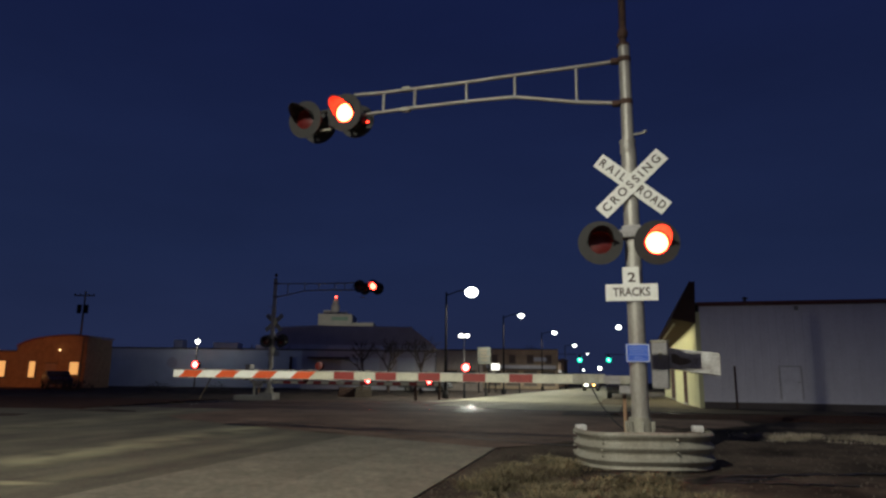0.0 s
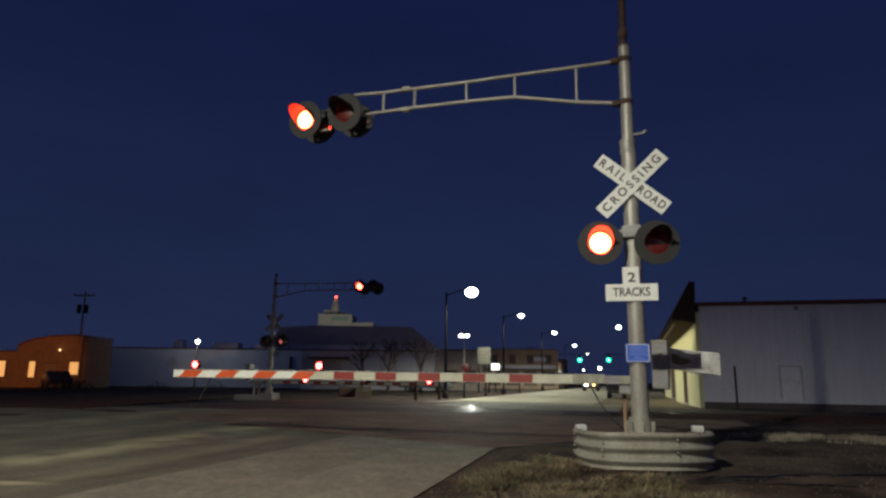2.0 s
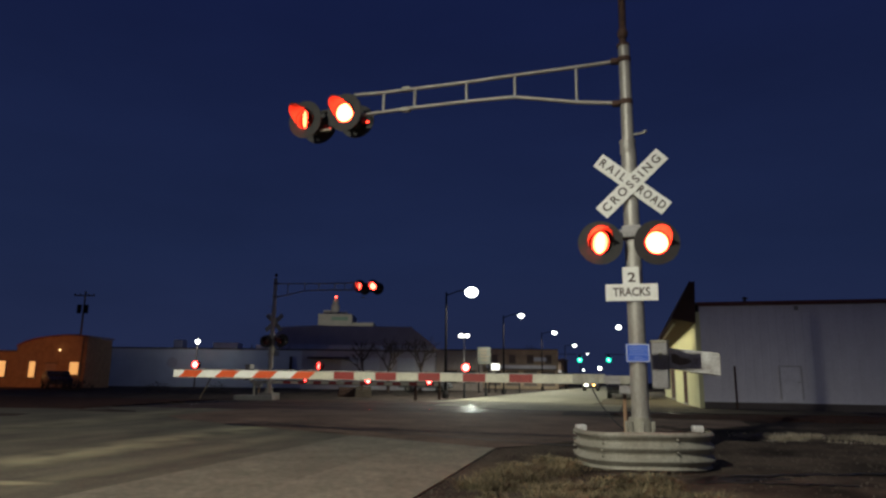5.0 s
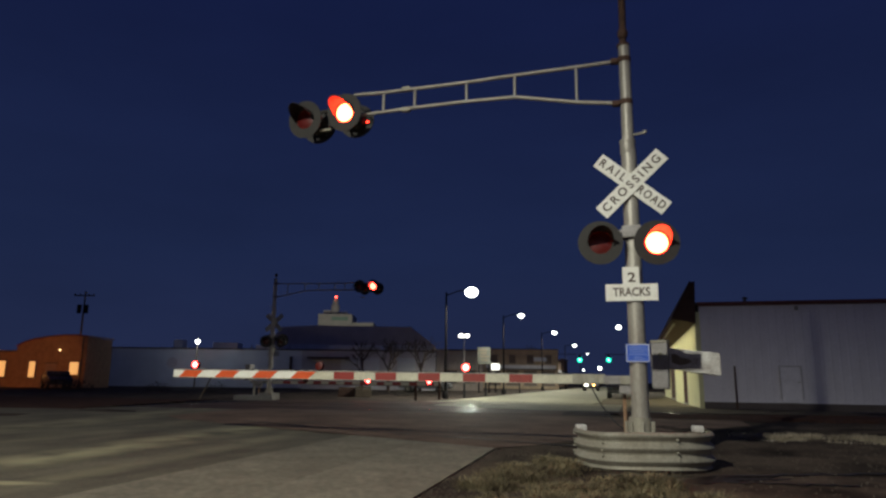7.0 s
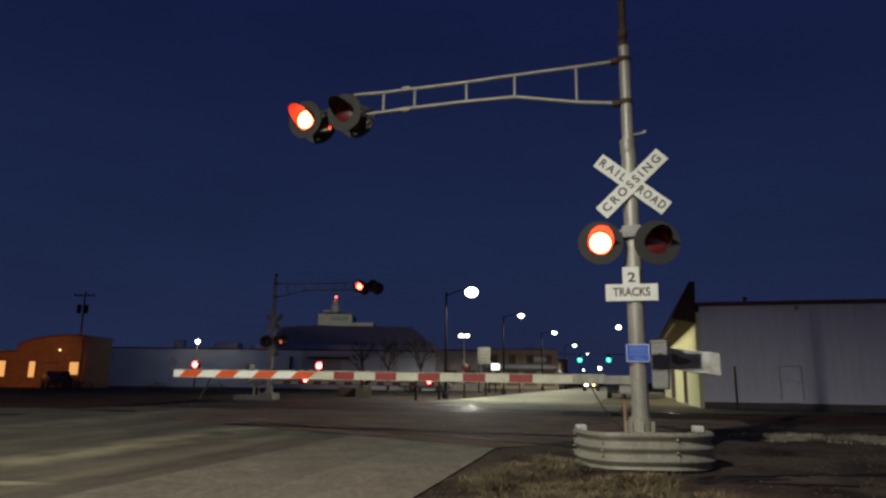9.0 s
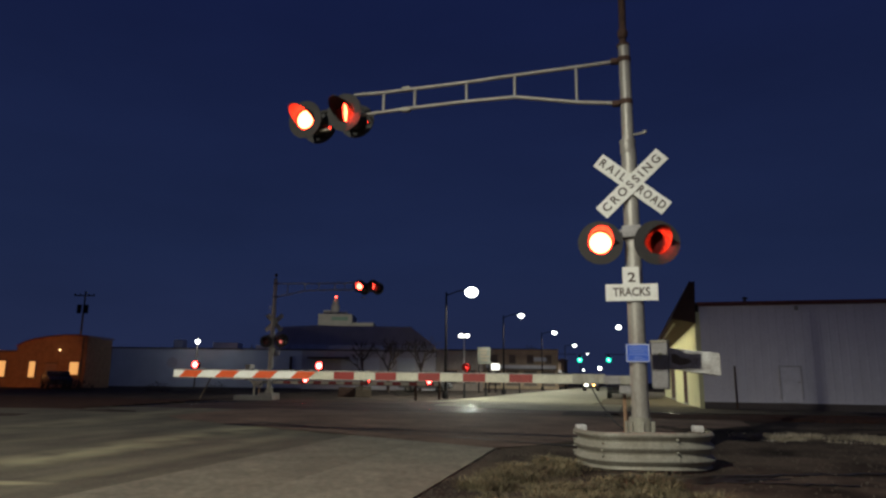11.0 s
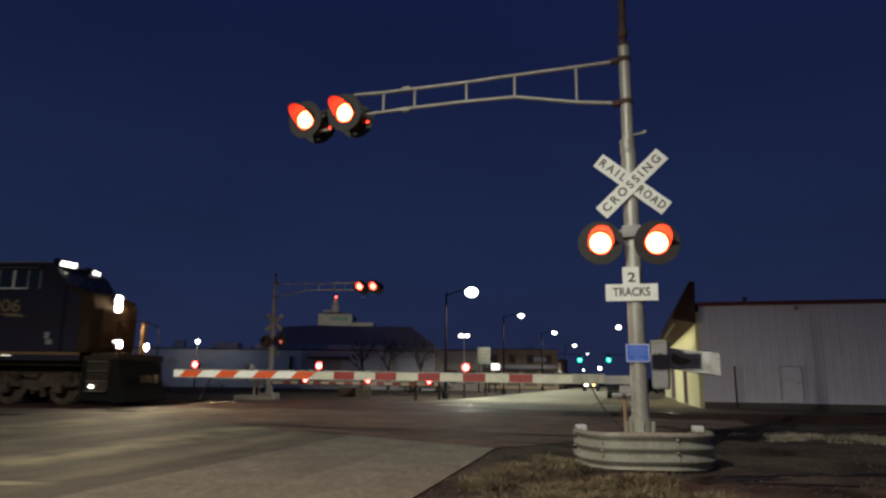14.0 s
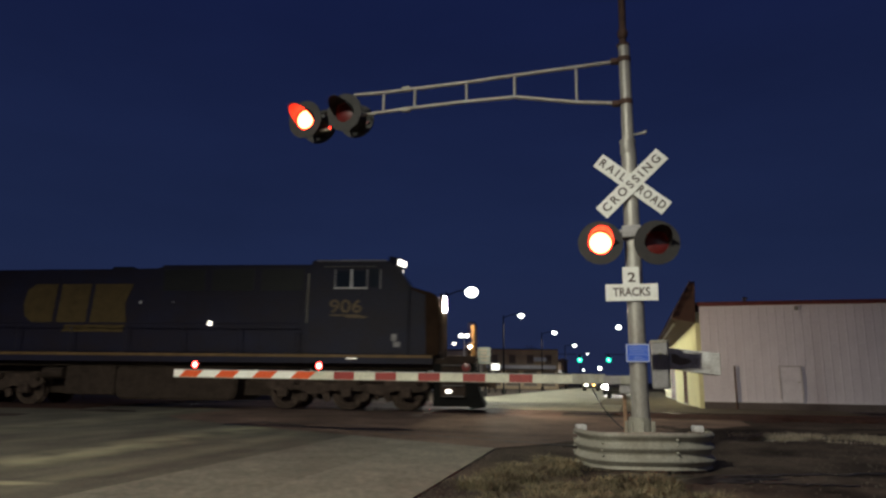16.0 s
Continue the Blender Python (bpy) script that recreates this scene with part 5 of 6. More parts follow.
            m = pose(-1.03 + 0.72 * k, -0.1 + 0.60 * c + (0.3 if r % 2 else 0), 3.73 + 1.38 * k, 0, -slope - 4, 0)
            if first is None:
                first = part("shingle", sh, M_SHINGLE, mans, m=m)
            else:
                ob = new("shingle", first.data)
                ob.parent, ob.matrix_basis = mans, m


def siding_panel(w, h):
    """A ribbed steel sheet, x to the right, z up, ribs proud towards -y."""
    xs = []
    for i in range(3):
        x0 = -w / 2 + i * w / 3
        xs += [(x0, 0.0), (x0 + 0.02, -0.006), (x0 + 0.055, -0.006), (x0 + 0.075, 0.0)]
    xs.append((w / 2, 0.0))
    bm = bmesh.new()
    rows = [[bm.verts.new((x, y, z)) for x, y in xs] for z in (0, h)]
    for i in range(len(xs) - 1):
        bm.faces.new((rows[0][i], rows[0][i + 1], rows[1][i + 1], rows[1][i]))
    return bm


metal_building()


def block(name, where, size, wall, roof, label, parapet=0.35, right=(1, 0, 0), rise=0.0, base=None):
    """A plain building: four walls, a flat or low gabled roof with a parapet."""
    top = thing(name, facing(where, right), label, "building", "buildings beyond the tracks")
    w, d, h = size
    for c, s in (((w / 2, 0.1, h / 2), (w, 0.2, h)), ((w / 2, d - 0.1, h / 2), (w, 0.2, h)), ((0.1, d / 2, h / 2), (0.2, d - 0.4, h)), ((w - 0.1, d / 2, h / 2), (0.2, d - 0.4, h))):
        part("wall", box(c, s), wall, top)
    if rise:
        part("roof", prism([(-0.2, h), (w * 0.09, h + rise * 0.9), (w * 0.3, h + rise), (w * 0.86, h + rise * 0.97), (w + 0.2, h)], d), roof, top)
    else:
        part("roof", box((w / 2, d / 2, h - 0.15), (w - 0.3, d - 0.3, 0.2)), roof, top)
        part("parapet", box((w / 2, 0.05, h + 0.06), (w + 0.1, 0.3, 0.16), 0.02), roof, top)
    return top


def window(parent, x, z, w, h, lit, label="", y=-0.02):
    win = part("window", box((x, y, z), (w, 0.04, h)), lit, parent, label)
    for dx in (-w / 2, w / 2):
        part("frame", box((x + dx, y - 0.03, z), (0.09, 0.08, h + 0.1), 0.01), M_BRICK_RED, win)
    part("frame", box((x, y - 0.03, z + h / 2), (w + 0.18, 0.08, 0.09), 0.01), M_BRICK_RED, win)
    part("sill", box((x, y - 0.05, z - h / 2), (w + 0.25, 0.14, 0.09), 0.01), M_CONC, win)
    return win


def arched_house():
    """A brick house with a low arched front."""
    top = thing("brick_house", facing((-38.95, 61.0, 0), (1, 0, 0)), "tan brick building with arched top, glowing under orange lamps", "building", "buildings beyond the tracks")
    arch = [(6.40, 4.62), (5.4, 4.74), (4.2, 4.72), (2.8, 4.58), (1.5, 4.34), (0.65, 4.05), (0.0, 3.70)]
    part("wall", prism([(0, 0), (6.40, 0)] + arch, 0.22), M_BRICK_TAN, top)
    part("wall", box((6.29, 2.4, 2.27), (0.22, 4.3, 4.54)), M_BRICK_TAN, top)
    part("wall", box((0.11, 2.4, 1.9), (0.22, 4.3, 3.8)), M_BRICK_TAN, top)
    part("wall", box((3.2, 4.6, 1.9), (6.4, 0.2, 3.8)), M_BRICK_TAN, top)
    part("roof", prism([(x * 1.02 - 0.05, z + 0.10) for x, z in arch] + [(x * 1.02 - 0.05, z - 0.05) for x, z in arch[::-1]], 4.8, m=Matrix.Translation((0, -0.06, 0))), M_TRIM, top, "low arched reddish roof edge")
    for x in (1.6, 5.42):
        window(top, x, 1.62 if x < 2 else 1.75, 0.66 if x < 2 else 0.92, 1.5 if x < 2 else 1.2, M_WINDOW_LIT, "lit window")
    door = part("door", box((3.3, -0.03, 1.1), (0.95, 0.06, 2.1), 0.01), M_BRICK_RED, top)
    part("door_frame", box((3.3, -0.02, 2.2), (1.15, 0.08, 0.1), 0.01), M_WOOD, door)
    part("downpipe", rod((6.05, -0.1, 0.1), (6.05, -0.1, 4.6), 0.07, seg=8), M_DARK_ROOF, top)
    part("wall_lamp", ball((4.05, -0.25, 3.40), 0.05), glow("sodium_lamp", (1.0, 0.62, 0.28), 9.0), top, "small orange wall lamp", smooth=True)


arched_house()
WING = block("brick_house", (-48.4, 61.6, 0), (9.4, 9, 3.2), M_BRICK_TAN, M_DARK_ROOF, "lower brick wing with lit windows")
window(WING, 7.85, 1.65, 0.85, 1.5, M_WINDOW_LIT, "lit window")
window(WING, 5.7, 1.65, 0.9, 1.55, M_WINDOW_LIT, "lit window")
window(WING, 2.8, 1.65, 0.9, 1.55, M_WINDOW_LIT, "lit window")
part("awning_post", rod((6.8, -0.5, 0), (6.8, -0.5, 3.4), 0.09, seg=8), M_BRICK_RED, WING)

PALE = block("warehouse", (-38.9, 78, 0), (23.6, 25, 4.35), M_PALE_WALL, M_DARK_ROOF, "long pale blue-grey block warehouse")
part("round_mark", lathe([(0.001, 0), (0.62, 0), (0.62, -0.02), (0.45, -0.02)], 20, m=Matrix.Translation((7.4, -0.02, 2.75)) @ pose(0, 0, 0, 90)), M_GREY_WALL, PALE, "faded round painted mark")
part("wall_pipe", rod((21.3, -0.15, 1.6), (21.3, -0.15, 3.6), 0.16, seg=8), M_RUST, PALE)
part("roof_unit", box((12.5, 4, 4.85), (3.0, 2.0, 0.9), 0.05), M_GREY_WALL, PALE)
part("roof_unit", box((6.2, 5, 5.05), (1.1, 1.5, 1.2), 0.05), M_GREY_WALL, PALE)
part("roof_unit", box((17.5, 3, 4.7), (2.2, 1.5, 0.6), 0.05), M_GREY_WALL, PALE)
GREY = block("warehouse", (-15.1, 72, 0), (14.4, 20, 4.1), M_GREY_WALL, M_DARK_ROOF, "dim grey warehouse with pale loading doors")
part("roof_unit", box((5.2, 5, 4.5), (6.0, 3.0, 0.7), 0.05), M_PALE_WALL, GREY, "pale roof box")
for x in (5.2, 7.4, 11.3):
    d = part("loading_door", box((x, -0.04, 1.75), (1.95, 0.08, 3.3), 0.02), M_PALE_WALL, GREY, "pale roll-up loading door")
    for k in range(7):
        part("door_slat", box((x, -0.09, 0.35 + 0.46 * k), (1.9, 0.03, 0.40), 0.01), M_PALE_WALL, d)
part("canopy", box((3.0, -0.6, 3.3), (4.4, 1.2, 0.18), 0.03), M_DARK_ROOF, GREY)
M_SHOP_BRICK = mat("grey_brown_brick", (0.50, 0.42, 0.37), 0.85, dark=(0.32, 0.26, 0.22), scale=1.0, fine=12, bump=0.3, spread=0.4)
RED_SHOP = block("shop", (-0.6, 74, 0), (5.2, 18, 4.35), M_SHOP_BRICK, M_DARK_ROOF, "grey-brown brick shop with flat roof")
window(RED_SHOP, 1.6, 1.5, 1.5, 1.4, M_GLASS)
window(RED_SHOP, 3.8, 1.5, 1.2, 1.4, M_GLASS)
block("hall", (-28.5, 108, 0), (27.2, 30, 6.6), M_GREY_WALL, M_HALL_ROOF, "large dark hall with shallow arched roof", rise=3.1)

M_TOWER_SIGN = mat("faded_green_sign", (0.30, 0.44, 0.33), 0.7, dark=(0.22, 0.33, 0.25), scale=0.6, fine=6, bump=0.0)
TOWER = block("tower_building", (-49.0, 260, 0), (13.4, 14, 26.3), M_TOWER, M_TOWER, "pale concrete elevator tower with rooftop beacon")
part("lower_block", box((17.5, 7, 11.6), (8.5, 12, 23.2)), M_TOWER, TOWER)
bm = lathe([(1.7, 26.2), (1.7, 30.3), (1.2, 30.6), (1.2, 32.0), (0.9, 32.4), (0.9, 33.0), (0.001, 33.3)], 16, m=Matrix.Translation((6.0, 4, 0)))
box((3.0, 4, 27.2), (3.0, 3.0, 1.8), 0.05, bm=bm)
box((9.4, 4, 26.9), (3.4, 3.0, 1.2), 0.05, bm=bm)
part("penthouse", bm, M_TOWER, TOWER, smooth=False)
part("wall_sign", box((8.6, -0.06, 24.6), (6.6, 0.12, 1.5), 0.03), M_TOWER_SIGN, TOWER, "faded pale green sign band")
part("beacon", ball((6.2, 3.0, 33.6), 0.33), M_LENS_FAR, TOWER, "small red aviation beacon", smooth=True)


def shop_row():
    """Brick shop fronts along the left side of the street."""
    rng = random.Random(4)
    l = 112.0
    for i in range(3):
        w = rng.uniform(12, 17)
        h = (5.6, 5.0, 6.1, 5.3, 6.4, 5.4)[i]
        p = EDGE + RX * -13.5 + RD * l
        shop = thing("shop", facing((p.x, p.y, 0), RD), "brown brick shop front beside the street", "building", "shops along the street")
        part("wall", box((w / 2, 5, h / 2), (w - 0.1, 10, h)), M_BRICK_RED if i % 2 else M_BRICK_TAN, shop)
        part("cornice", box((w / 2, -0.05, h + 0.1), (w, 0.5, 0.28), 0.03), M_BRICK_RED, shop)
        part("sign_band", box((w / 2, -0.06, 3.3), (w - 1, 0.12, 0.7), 0.02), M_FACED if i == 2 else M_GREY_WALL, shop)
        for k in range(3):
            x = w * (k + 0.5) / 3
            window(shop, x, 1.6, w / 3 - 1.1, 2.2, M_GLASS)
        part("awning", box((w / 2, -0.6, 2.9), (w - 1.5, 1.2, 0.12), 0.02), M_DARK_ROOF, shop)
        l += w + (0.3 if i % 3 else 5)
    l = 92.0
    for i in range(4):
        w = rng.uniform(12, 18)
        p = EDGE + RX * 9.0 + RD * (l + w)
        shop = thing("shop", facing((p.x, p.y, 0), -RD), "dim brick shop on the far side of the street", "building", "shops along the street")
        h = rng.uniform(4.5, 6.5)
        part("wall", box((w / 2, 5, h / 2), (w - 0.1, 10, h)), M_BRICK_RED, shop)
        part("cornice", box((w / 2, -0.05, h + 0.1), (w, 0.5, 0.28), 0.03), M_DARK_ROOF, shop)
        for k in range(3):
            window(shop, w * (k + 0.5) / 3, 1.6, w / 3 - 1.1, 2.2, M_GLASS)
        l += w + 4


shop_row()
M_STORE_GLASS = glass("dusty_store_glass", (0.14, 0.095, 0.07), 0.5)
M_STORE_BRICK = mat("tan_store_brick", (0.58, 0.44, 0.30), 0.85, dark=(0.36, 0.26, 0.17), scale=0.9, fine=10, bump=0.3, spread=0.4)
STORE = block("brick_store", (6.3, 100, 0), (11.2, 16, 5.75), M_STORE_BRICK, M_DARK_ROOF, "dim tan brick store with wide windows and a sign band")
for k in range(4):
    window(STORE, 1.6 + 2.7 * k, 1.55, 1.9, 2.2, M_STORE_GLASS)
    window(STORE, 1.6 + 2.7 * k, 4.35, 1.0, 1.3, M_STORE_GLASS)
part("sign_band", box((5.6, -0.08, 3.2), (10.4, 0.14, 0.55), 0.02), M_GREY_WALL, STORE)
part("hanging_sign", box((8.4, -0.5, 4.35), (1.9, 0.14, 0.6), 0.02), M_PALE_WALL, STORE, "pale blank hanging sign")
part("awning", prism([(0.4, 2.75), (0.4, 2.95), (10.8, 2.95), (10.8, 2.75)], 0.9, m=Matrix.Translation((0, -1.0, 0))), M_DARK_ROOF, STORE)


# ---- street furniture ----
def street_lamp(across, along, height, watts, reach=1.6, label="tall street lamp with a bright white head", visible=1.0):
    """A pole with a short arm towards the street and a glowing drop lens."""
    base = EDGE + RX * (across - reach) + RD * along
    top = thing("street_lamp", facing((base.x, base.y, ground_z(base.x, base.y)), RX), label, "street lamp", "street lamps")
    part("base", lathe([(0.001, 0), (0.2, 0), (0.2, 0.25), (0.12, 0.45), (0.09, 0.5)], 14), M_POLE, top, smooth=True)
    part("pole", rod((0, 0, 0.3), (0, 0, height + 0.1), 0.085, 0.055, 14), M_LAMP_POLE, top, smooth=True)
    s = 1 if reach > 0 else -1
    part("arm", pipe([(0, 0, height - 0.1), (reach * 0.5, 0, height + 0.16), (reach - 0.2 * s, 0, height + 0.2)], 0.035, 10), M_LAMP_POLE, top, smooth=True)
    head = part("lamp_head", box((reach, 0, height + 0.2), (0.62, 0.3, 0.16), 0.05), M_POLE, top)
    part("lens", ball((reach, 0, height + 0.06), 0.24 * visible, (1, 0.8, 0.75)), M_LUMINAIRE, head, "glowing white lens", smooth=True)
    q = EDGE + RX * across + RD * along
    if watts:
        lamp("street_light", "SPOT", (q.x, q.y, height - 0.50), watts, WHITE_LAMP, 0.18, (q.x, q.y, 0), 166, 0.3)
    return top


street_lamp(-7.25, 28.5, 6.35, 3500, visible=1.7, label="street lamp at the crossing with a bright white head")
street_lamp(-7.25, 47.5, 6.75, 3300, visible=1.15)
street_lamp(-7.25, 73.5, 7.1, 5200, visible=1.3)
street_lamp(-7.25, 103.5, 7.1, 2200, visible=1.25)
street_lamp(-7.25, 137.0, 7.1, 1200, visible=0.7)
street_lamp(0.7, 69.5, 7.4, 900, reach=-1.6, visible=1.35)
# the lamp that lights the near approach, behind the viewer's left shoulder
street_lamp(-4.5, -20.0, 12.0, 0, label="street lamp over the near approach")
# added fill lamp, out of view, for the verge and the metal wall
street_lamp(16.0, -22.0, 9.0, 0, label="unseen street lamp added as fill over the near verge")
q = EDGE + RX * -4.5 + RD * -20.0
lamp("street_light", "SPOT", (q.x, q.y, 11.5), 15500, WHITE_LAMP, 0.25, (q.x, q.y, 0), 164, 0.35)
# fill light of that added verge lamp
q = EDGE + RX * 16.0 + RD * -22.0
lamp("street_light", "POINT", (q.x, q.y, 8.7), 550, (0.98, 0.95, 0.97), 0.25)


def flood_light():
    top = thing("flood_light", pose(2.35, 70, 0), "pair of flood lights on a tall pole", "flood light")
    part("pole", rod((0, 0, 0), (0, 0, 5.6), 0.09, 0.06, 12), M_SIGN, top, smooth=True)
    part("crossbar", box((0, 0, 5.55), (1.3, 0.08, 0.08), 0.01), M_POLE, top)
    for x in (-0.31, 0.31):
        head = part("lamp_head", box((x, 0.1, 5.75), (0.62, 0.25, 0.42), 0.04), M_POLE, top)
        part("lens", ball((x, -0.03, 5.74), 0.27, (1, 0.25, 0.72)), glow("flood_glow", (1.0, 0.98, 0.92), 6.0) if x < 0 else bpy.data.materials["flood_glow"], head)


flood_light()


def yard_lamp(x, y, z, label, watts, colour, r=0.35, mat_glow=M_LUMINAIRE):
    top = thing("yard_lamp", pose(x, y, 0), label, "yard lamp", "yard lamps")
    part("pole", rod((0, 0, 0), (0, 0, z - 0.1), 0.09, 0.07, 10), M_WOOD, top)
    part("hood", lathe([(0.05, z + 0.45), (r * 1.1, z + 0.32), (r * 1.1, z + 0.28)], 16), M_POLE, top)
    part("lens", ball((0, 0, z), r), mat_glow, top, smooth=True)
    if watts:
        lamp("yard_light", "POINT", (x, y - 1.0, z - 0.2), watts, colour, 0.3)


yard_lamp(-27.05, 73.5, 4.96, "bright white yard lamp at the warehouse wall", 90, (0.85, 0.92, 1.0), 0.24)
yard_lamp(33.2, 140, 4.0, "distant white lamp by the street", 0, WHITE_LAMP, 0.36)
yard_lamp(29.8, 140, 3.6, "small distant lamp by the street", 0, WHITE_LAMP, 0.16)
# sodium lamps added out of view to wash the brick house orange
for x, y, z, w, angle in ((-25.0, 34.0, 6.3, 8500, 22), (-55.0, 48.0, 6.0, 2600, 36)):
    yard_lamp(x, y, z, "orange sodium yard lamp added out of view", 0, SODIUM, 0.25, bpy.data.materials["sodium_lamp"])
    lamp("sodium_light", "SPOT", (x, y, z - 0.6), w, SODIUM, 0.2, (-37.5, 61, 2.0), angle, 0.6)


def traffic_light(x, y, z, pole_x):
    top = thing("traffic_light", pose(x, y, 0), "traffic signal showing green over the street", "traffic light", "traffic lights")
    part("span_arm", rod((-0.6, 0.25, z + 1.0), (pole_x - x, 0.25, z + 1.0), 0.05, seg=8), M_POLE, top)
    part("pole", rod((pole_x - x, 0.25, 0), (pole_x - x, 0.25, z + 1.2), 0.12, seg=10), M_POLE, top)
    head = part("signal_head", box((0, 0.1, z + 0.35), (0.40, 0.25, 1.15), 0.04), M_BLACK, top)
    # green ring round the bulb is its glare, built as an oversized lens
    for k, m in ((0, M_GREEN_GLARE), (1, M_LENS_OFF), (2, M_LENS_OFF)):
        part("lens", lathe([(0.001, 0.03), (0.10, 0.02), (0.17, 0.0)] if k else [(0.17, 0.03), (0.30, 0.02), (0.44, 0.0)], 18, m=Matrix.Translation((0, -0.03, z + 0.36 * k)) @ pose(0, 0, 0, 90)), m, head, smooth=True)
        if k == 0:
            part("bulb", lathe([(0.001, 0.05), (0.1, 0.045), (0.17, 0.03)], 18, m=Matrix.Translation((0, -0.03, z)) @ pose(0, 0, 0, 90)), M_GREEN_CORE, head, smooth=True)
        part("visor", lathe([(0.18 if k else 0.45, 0), (0.18 if k else 0.45, 0.1)], 18, m=Matrix.Translation((0, -0.03, z + 0.36 * k)) @ pose(0, 0, 0, 90)), M_BLACK, head)


# flood light added out of view to brighten the tower
top = thing("flood_light", pose(-42.0, 192, 0), "unseen flood light added to brighten the tower", "flood light")
part("stand", rod((0, 0, 0), (0, 0, 1.0), 0.08, seg=8), M_POLE, top)
part("lamp_head", box((0, 0, 1.2), (0.6, 0.3, 0.45), 0.04), M_POLE, top)
lamp("tower_fill", "SPOT", (-42.0, 192.4, 1.3), 36000, (1.0, 0.95, 0.8), 0.3, (-42.0, 260, 24), 42, 0.7)


traffic_light(24.9, 120, 5.02, 19.0)
traffic_light(30.1, 120, 5.08, 36.0)


def poster_sign():
    top = thing("poster_sign", pose(3.94, 62, 0.0), "pale upright sign board with grey bars", "sign")
    part("board", box((0, 0, 3.37), (1.22, 0.15, 1.57), 0.02), M_FACED, top)
    for i, (w, z) in enumerate(((0.8, 3.9), (0.6, 3.6), (0.9, 3.3), (0.7, 2.95))):
        part("bar", box((0.05 * i - 0.1, -0.085, z), (w, 0.02, 0.16)), M_WOOD, top)
    for x in (-0.6, 0.6):
        part("post", rod((x * 0.8, 0.02, 0), (x * 0.8, 0.02, 2.65), 0.07, seg=8), M_POLE, top)
    top = thing("lit_sign", pose(5.33, 66, 0), "small glowing white box sign on a post", "sign")
    part("sign_box", box((0, 0, 2.45), (0.80, 0.25, 0.62), 0.03), glow("sign_glow", (1.0, 0.97, 0.88), 1.3), top)
    part("post", rod((0, 0.02, 0), (0, 0.02, 2.05), 0.08, seg=8), M_POLE, top)
    p = EDGE + RX * -10.8 + RD * 96
    top = thing("shop_sign", facing((p.x, p.y, 0), RX), "dim grey hanging shop sign", "sign")
    part("board", box((0, 0, 4.3), (2.2, 0.12, 0.7), 0.02), M_FACED, top)
    part("post", rod((-1.05, 0.0, 0), (-1.05, 0.0, 4.7), 0.06, seg=8), M_POLE, top)


poster_sign()


def utility_pole(x, y, h):
    top = thing("utility_pole", pose(x, y, 0), "wooden utility pole with transformer and crossarm", "utility pole", "utility poles")
    part("pole", rod((0, 0, 0), (0, 0, h), 0.13, 0.08, 12), M_WOOD, top, smooth=True)
    part("crossarm", box((0, -0.16, h - 0.5), (2.2, 0.1, 0.13), 0.01), M_WOOD, top)
    for px in (-1.0, -0.45, 0.45, 1.0):
        part("insulator", lathe([(0.05, 0), (0.07, 0.05), (0.04, 0.16), (0.001, 0.17)], 10, m=Matrix.Translation((px, -0.16, h - 0.44))), M_POLE, top)
    for px in (-0.35, 0.38):
        part("transformer", rod((px, -0.25, h - 2.4), (px, -0.25, h - 1.5), 0.22, seg=14), M_POLE, top, smooth=True)


utility_pole(-38.2, 70, 10.0)


def tree(x, y, h, seed, label):
    """A bare winter tree: tapered trunk, forking limbs and many fine twigs."""
    rng = random.Random(seed)
    top = thing("tree", pose(x, y, 0), label, "tree", "bare trees")
    trunk, limbs, twigs = bmesh.new(), bmesh.new(), bmesh.new()
    rod((0, 0, -0.1), (0.05, 0, h * 0.35), h * 0.028, h * 0.02, 9, trunk)
    part("trunk", trunk, M_BARK, top)

    def grow(p, d, length, r, depth):
        q = p + d * length
        rod(p, q, r, r * 0.65, 5 if depth > 1 else 3, limbs if depth > 1 else twigs)
        if depth == 0:
            return
        for _ in range(3 if depth > 1 else 4):
            nd = (d + Vector((rng.gauss(0, 0.55), rng.gauss(0, 0.55), rng.gauss(0.15, 0.35)))).normalized()
            grow(p + d * length * rng.uniform(0.6, 1.0), nd, length * rng.uniform(0.6, 0.85), r * 0.6, depth - 1)

    for _ in range(4):
        grow(Vector((0.05, 0, h * rng.uniform(0.28, 0.36))), Vector((rng.gauss(0, 0.5), rng.gauss(0, 0.5), 1)).normalized(), h * 0.22, h * 0.014, 3)
    part("limbs", limbs, M_BARK, top)
    tagged(part("crown", twigs, M_BARK, top), "fine bare twigs")


for x, y, h, s in ((-4.6, 58, 6.0, 2), (-1.9, 60, 6.4, 3), (-7.5, 63, 5.5, 5), (-26.0, 98, 9.0, 7), (14.5, 110, 8.0, 9)):
    tree(x, y, h, s, "bare leafless tree, dark against the warehouses")


def shrub(x, y, r, seed):
    rng = random.Random(seed)
    bm = bmesh.new()
    for _ in range(420):
        a, k = rng.uniform(0, 6.28), rng.random() ** 0.5
        p = Vector((math.cos(a) * r * k, math.sin(a) * r * 0.6 * k, rng.random() * r * 0.8 * (1.05 - k * 0.7)))
        d = Vector((rng.gauss(0, 1), rng.gauss(0, 1), rng.gauss(0.4, 0.7))).normalized() * r * 0.14
        e = d.cross(Vector((0, 0, 1))).normalized() * r * 0.03
        bm.faces.new([bm.verts.new(p - e), bm.verts.new(p + e), bm.verts.new(p + d)])
    part_ob = part("shrub", bm, M_SHRUB)
    part_ob.matrix_basis = pose(x, y, ground_z(x, y))
    tagged(part_ob, "low dark winter shrub beyond the tracks", "shrub", "shrubs", "")


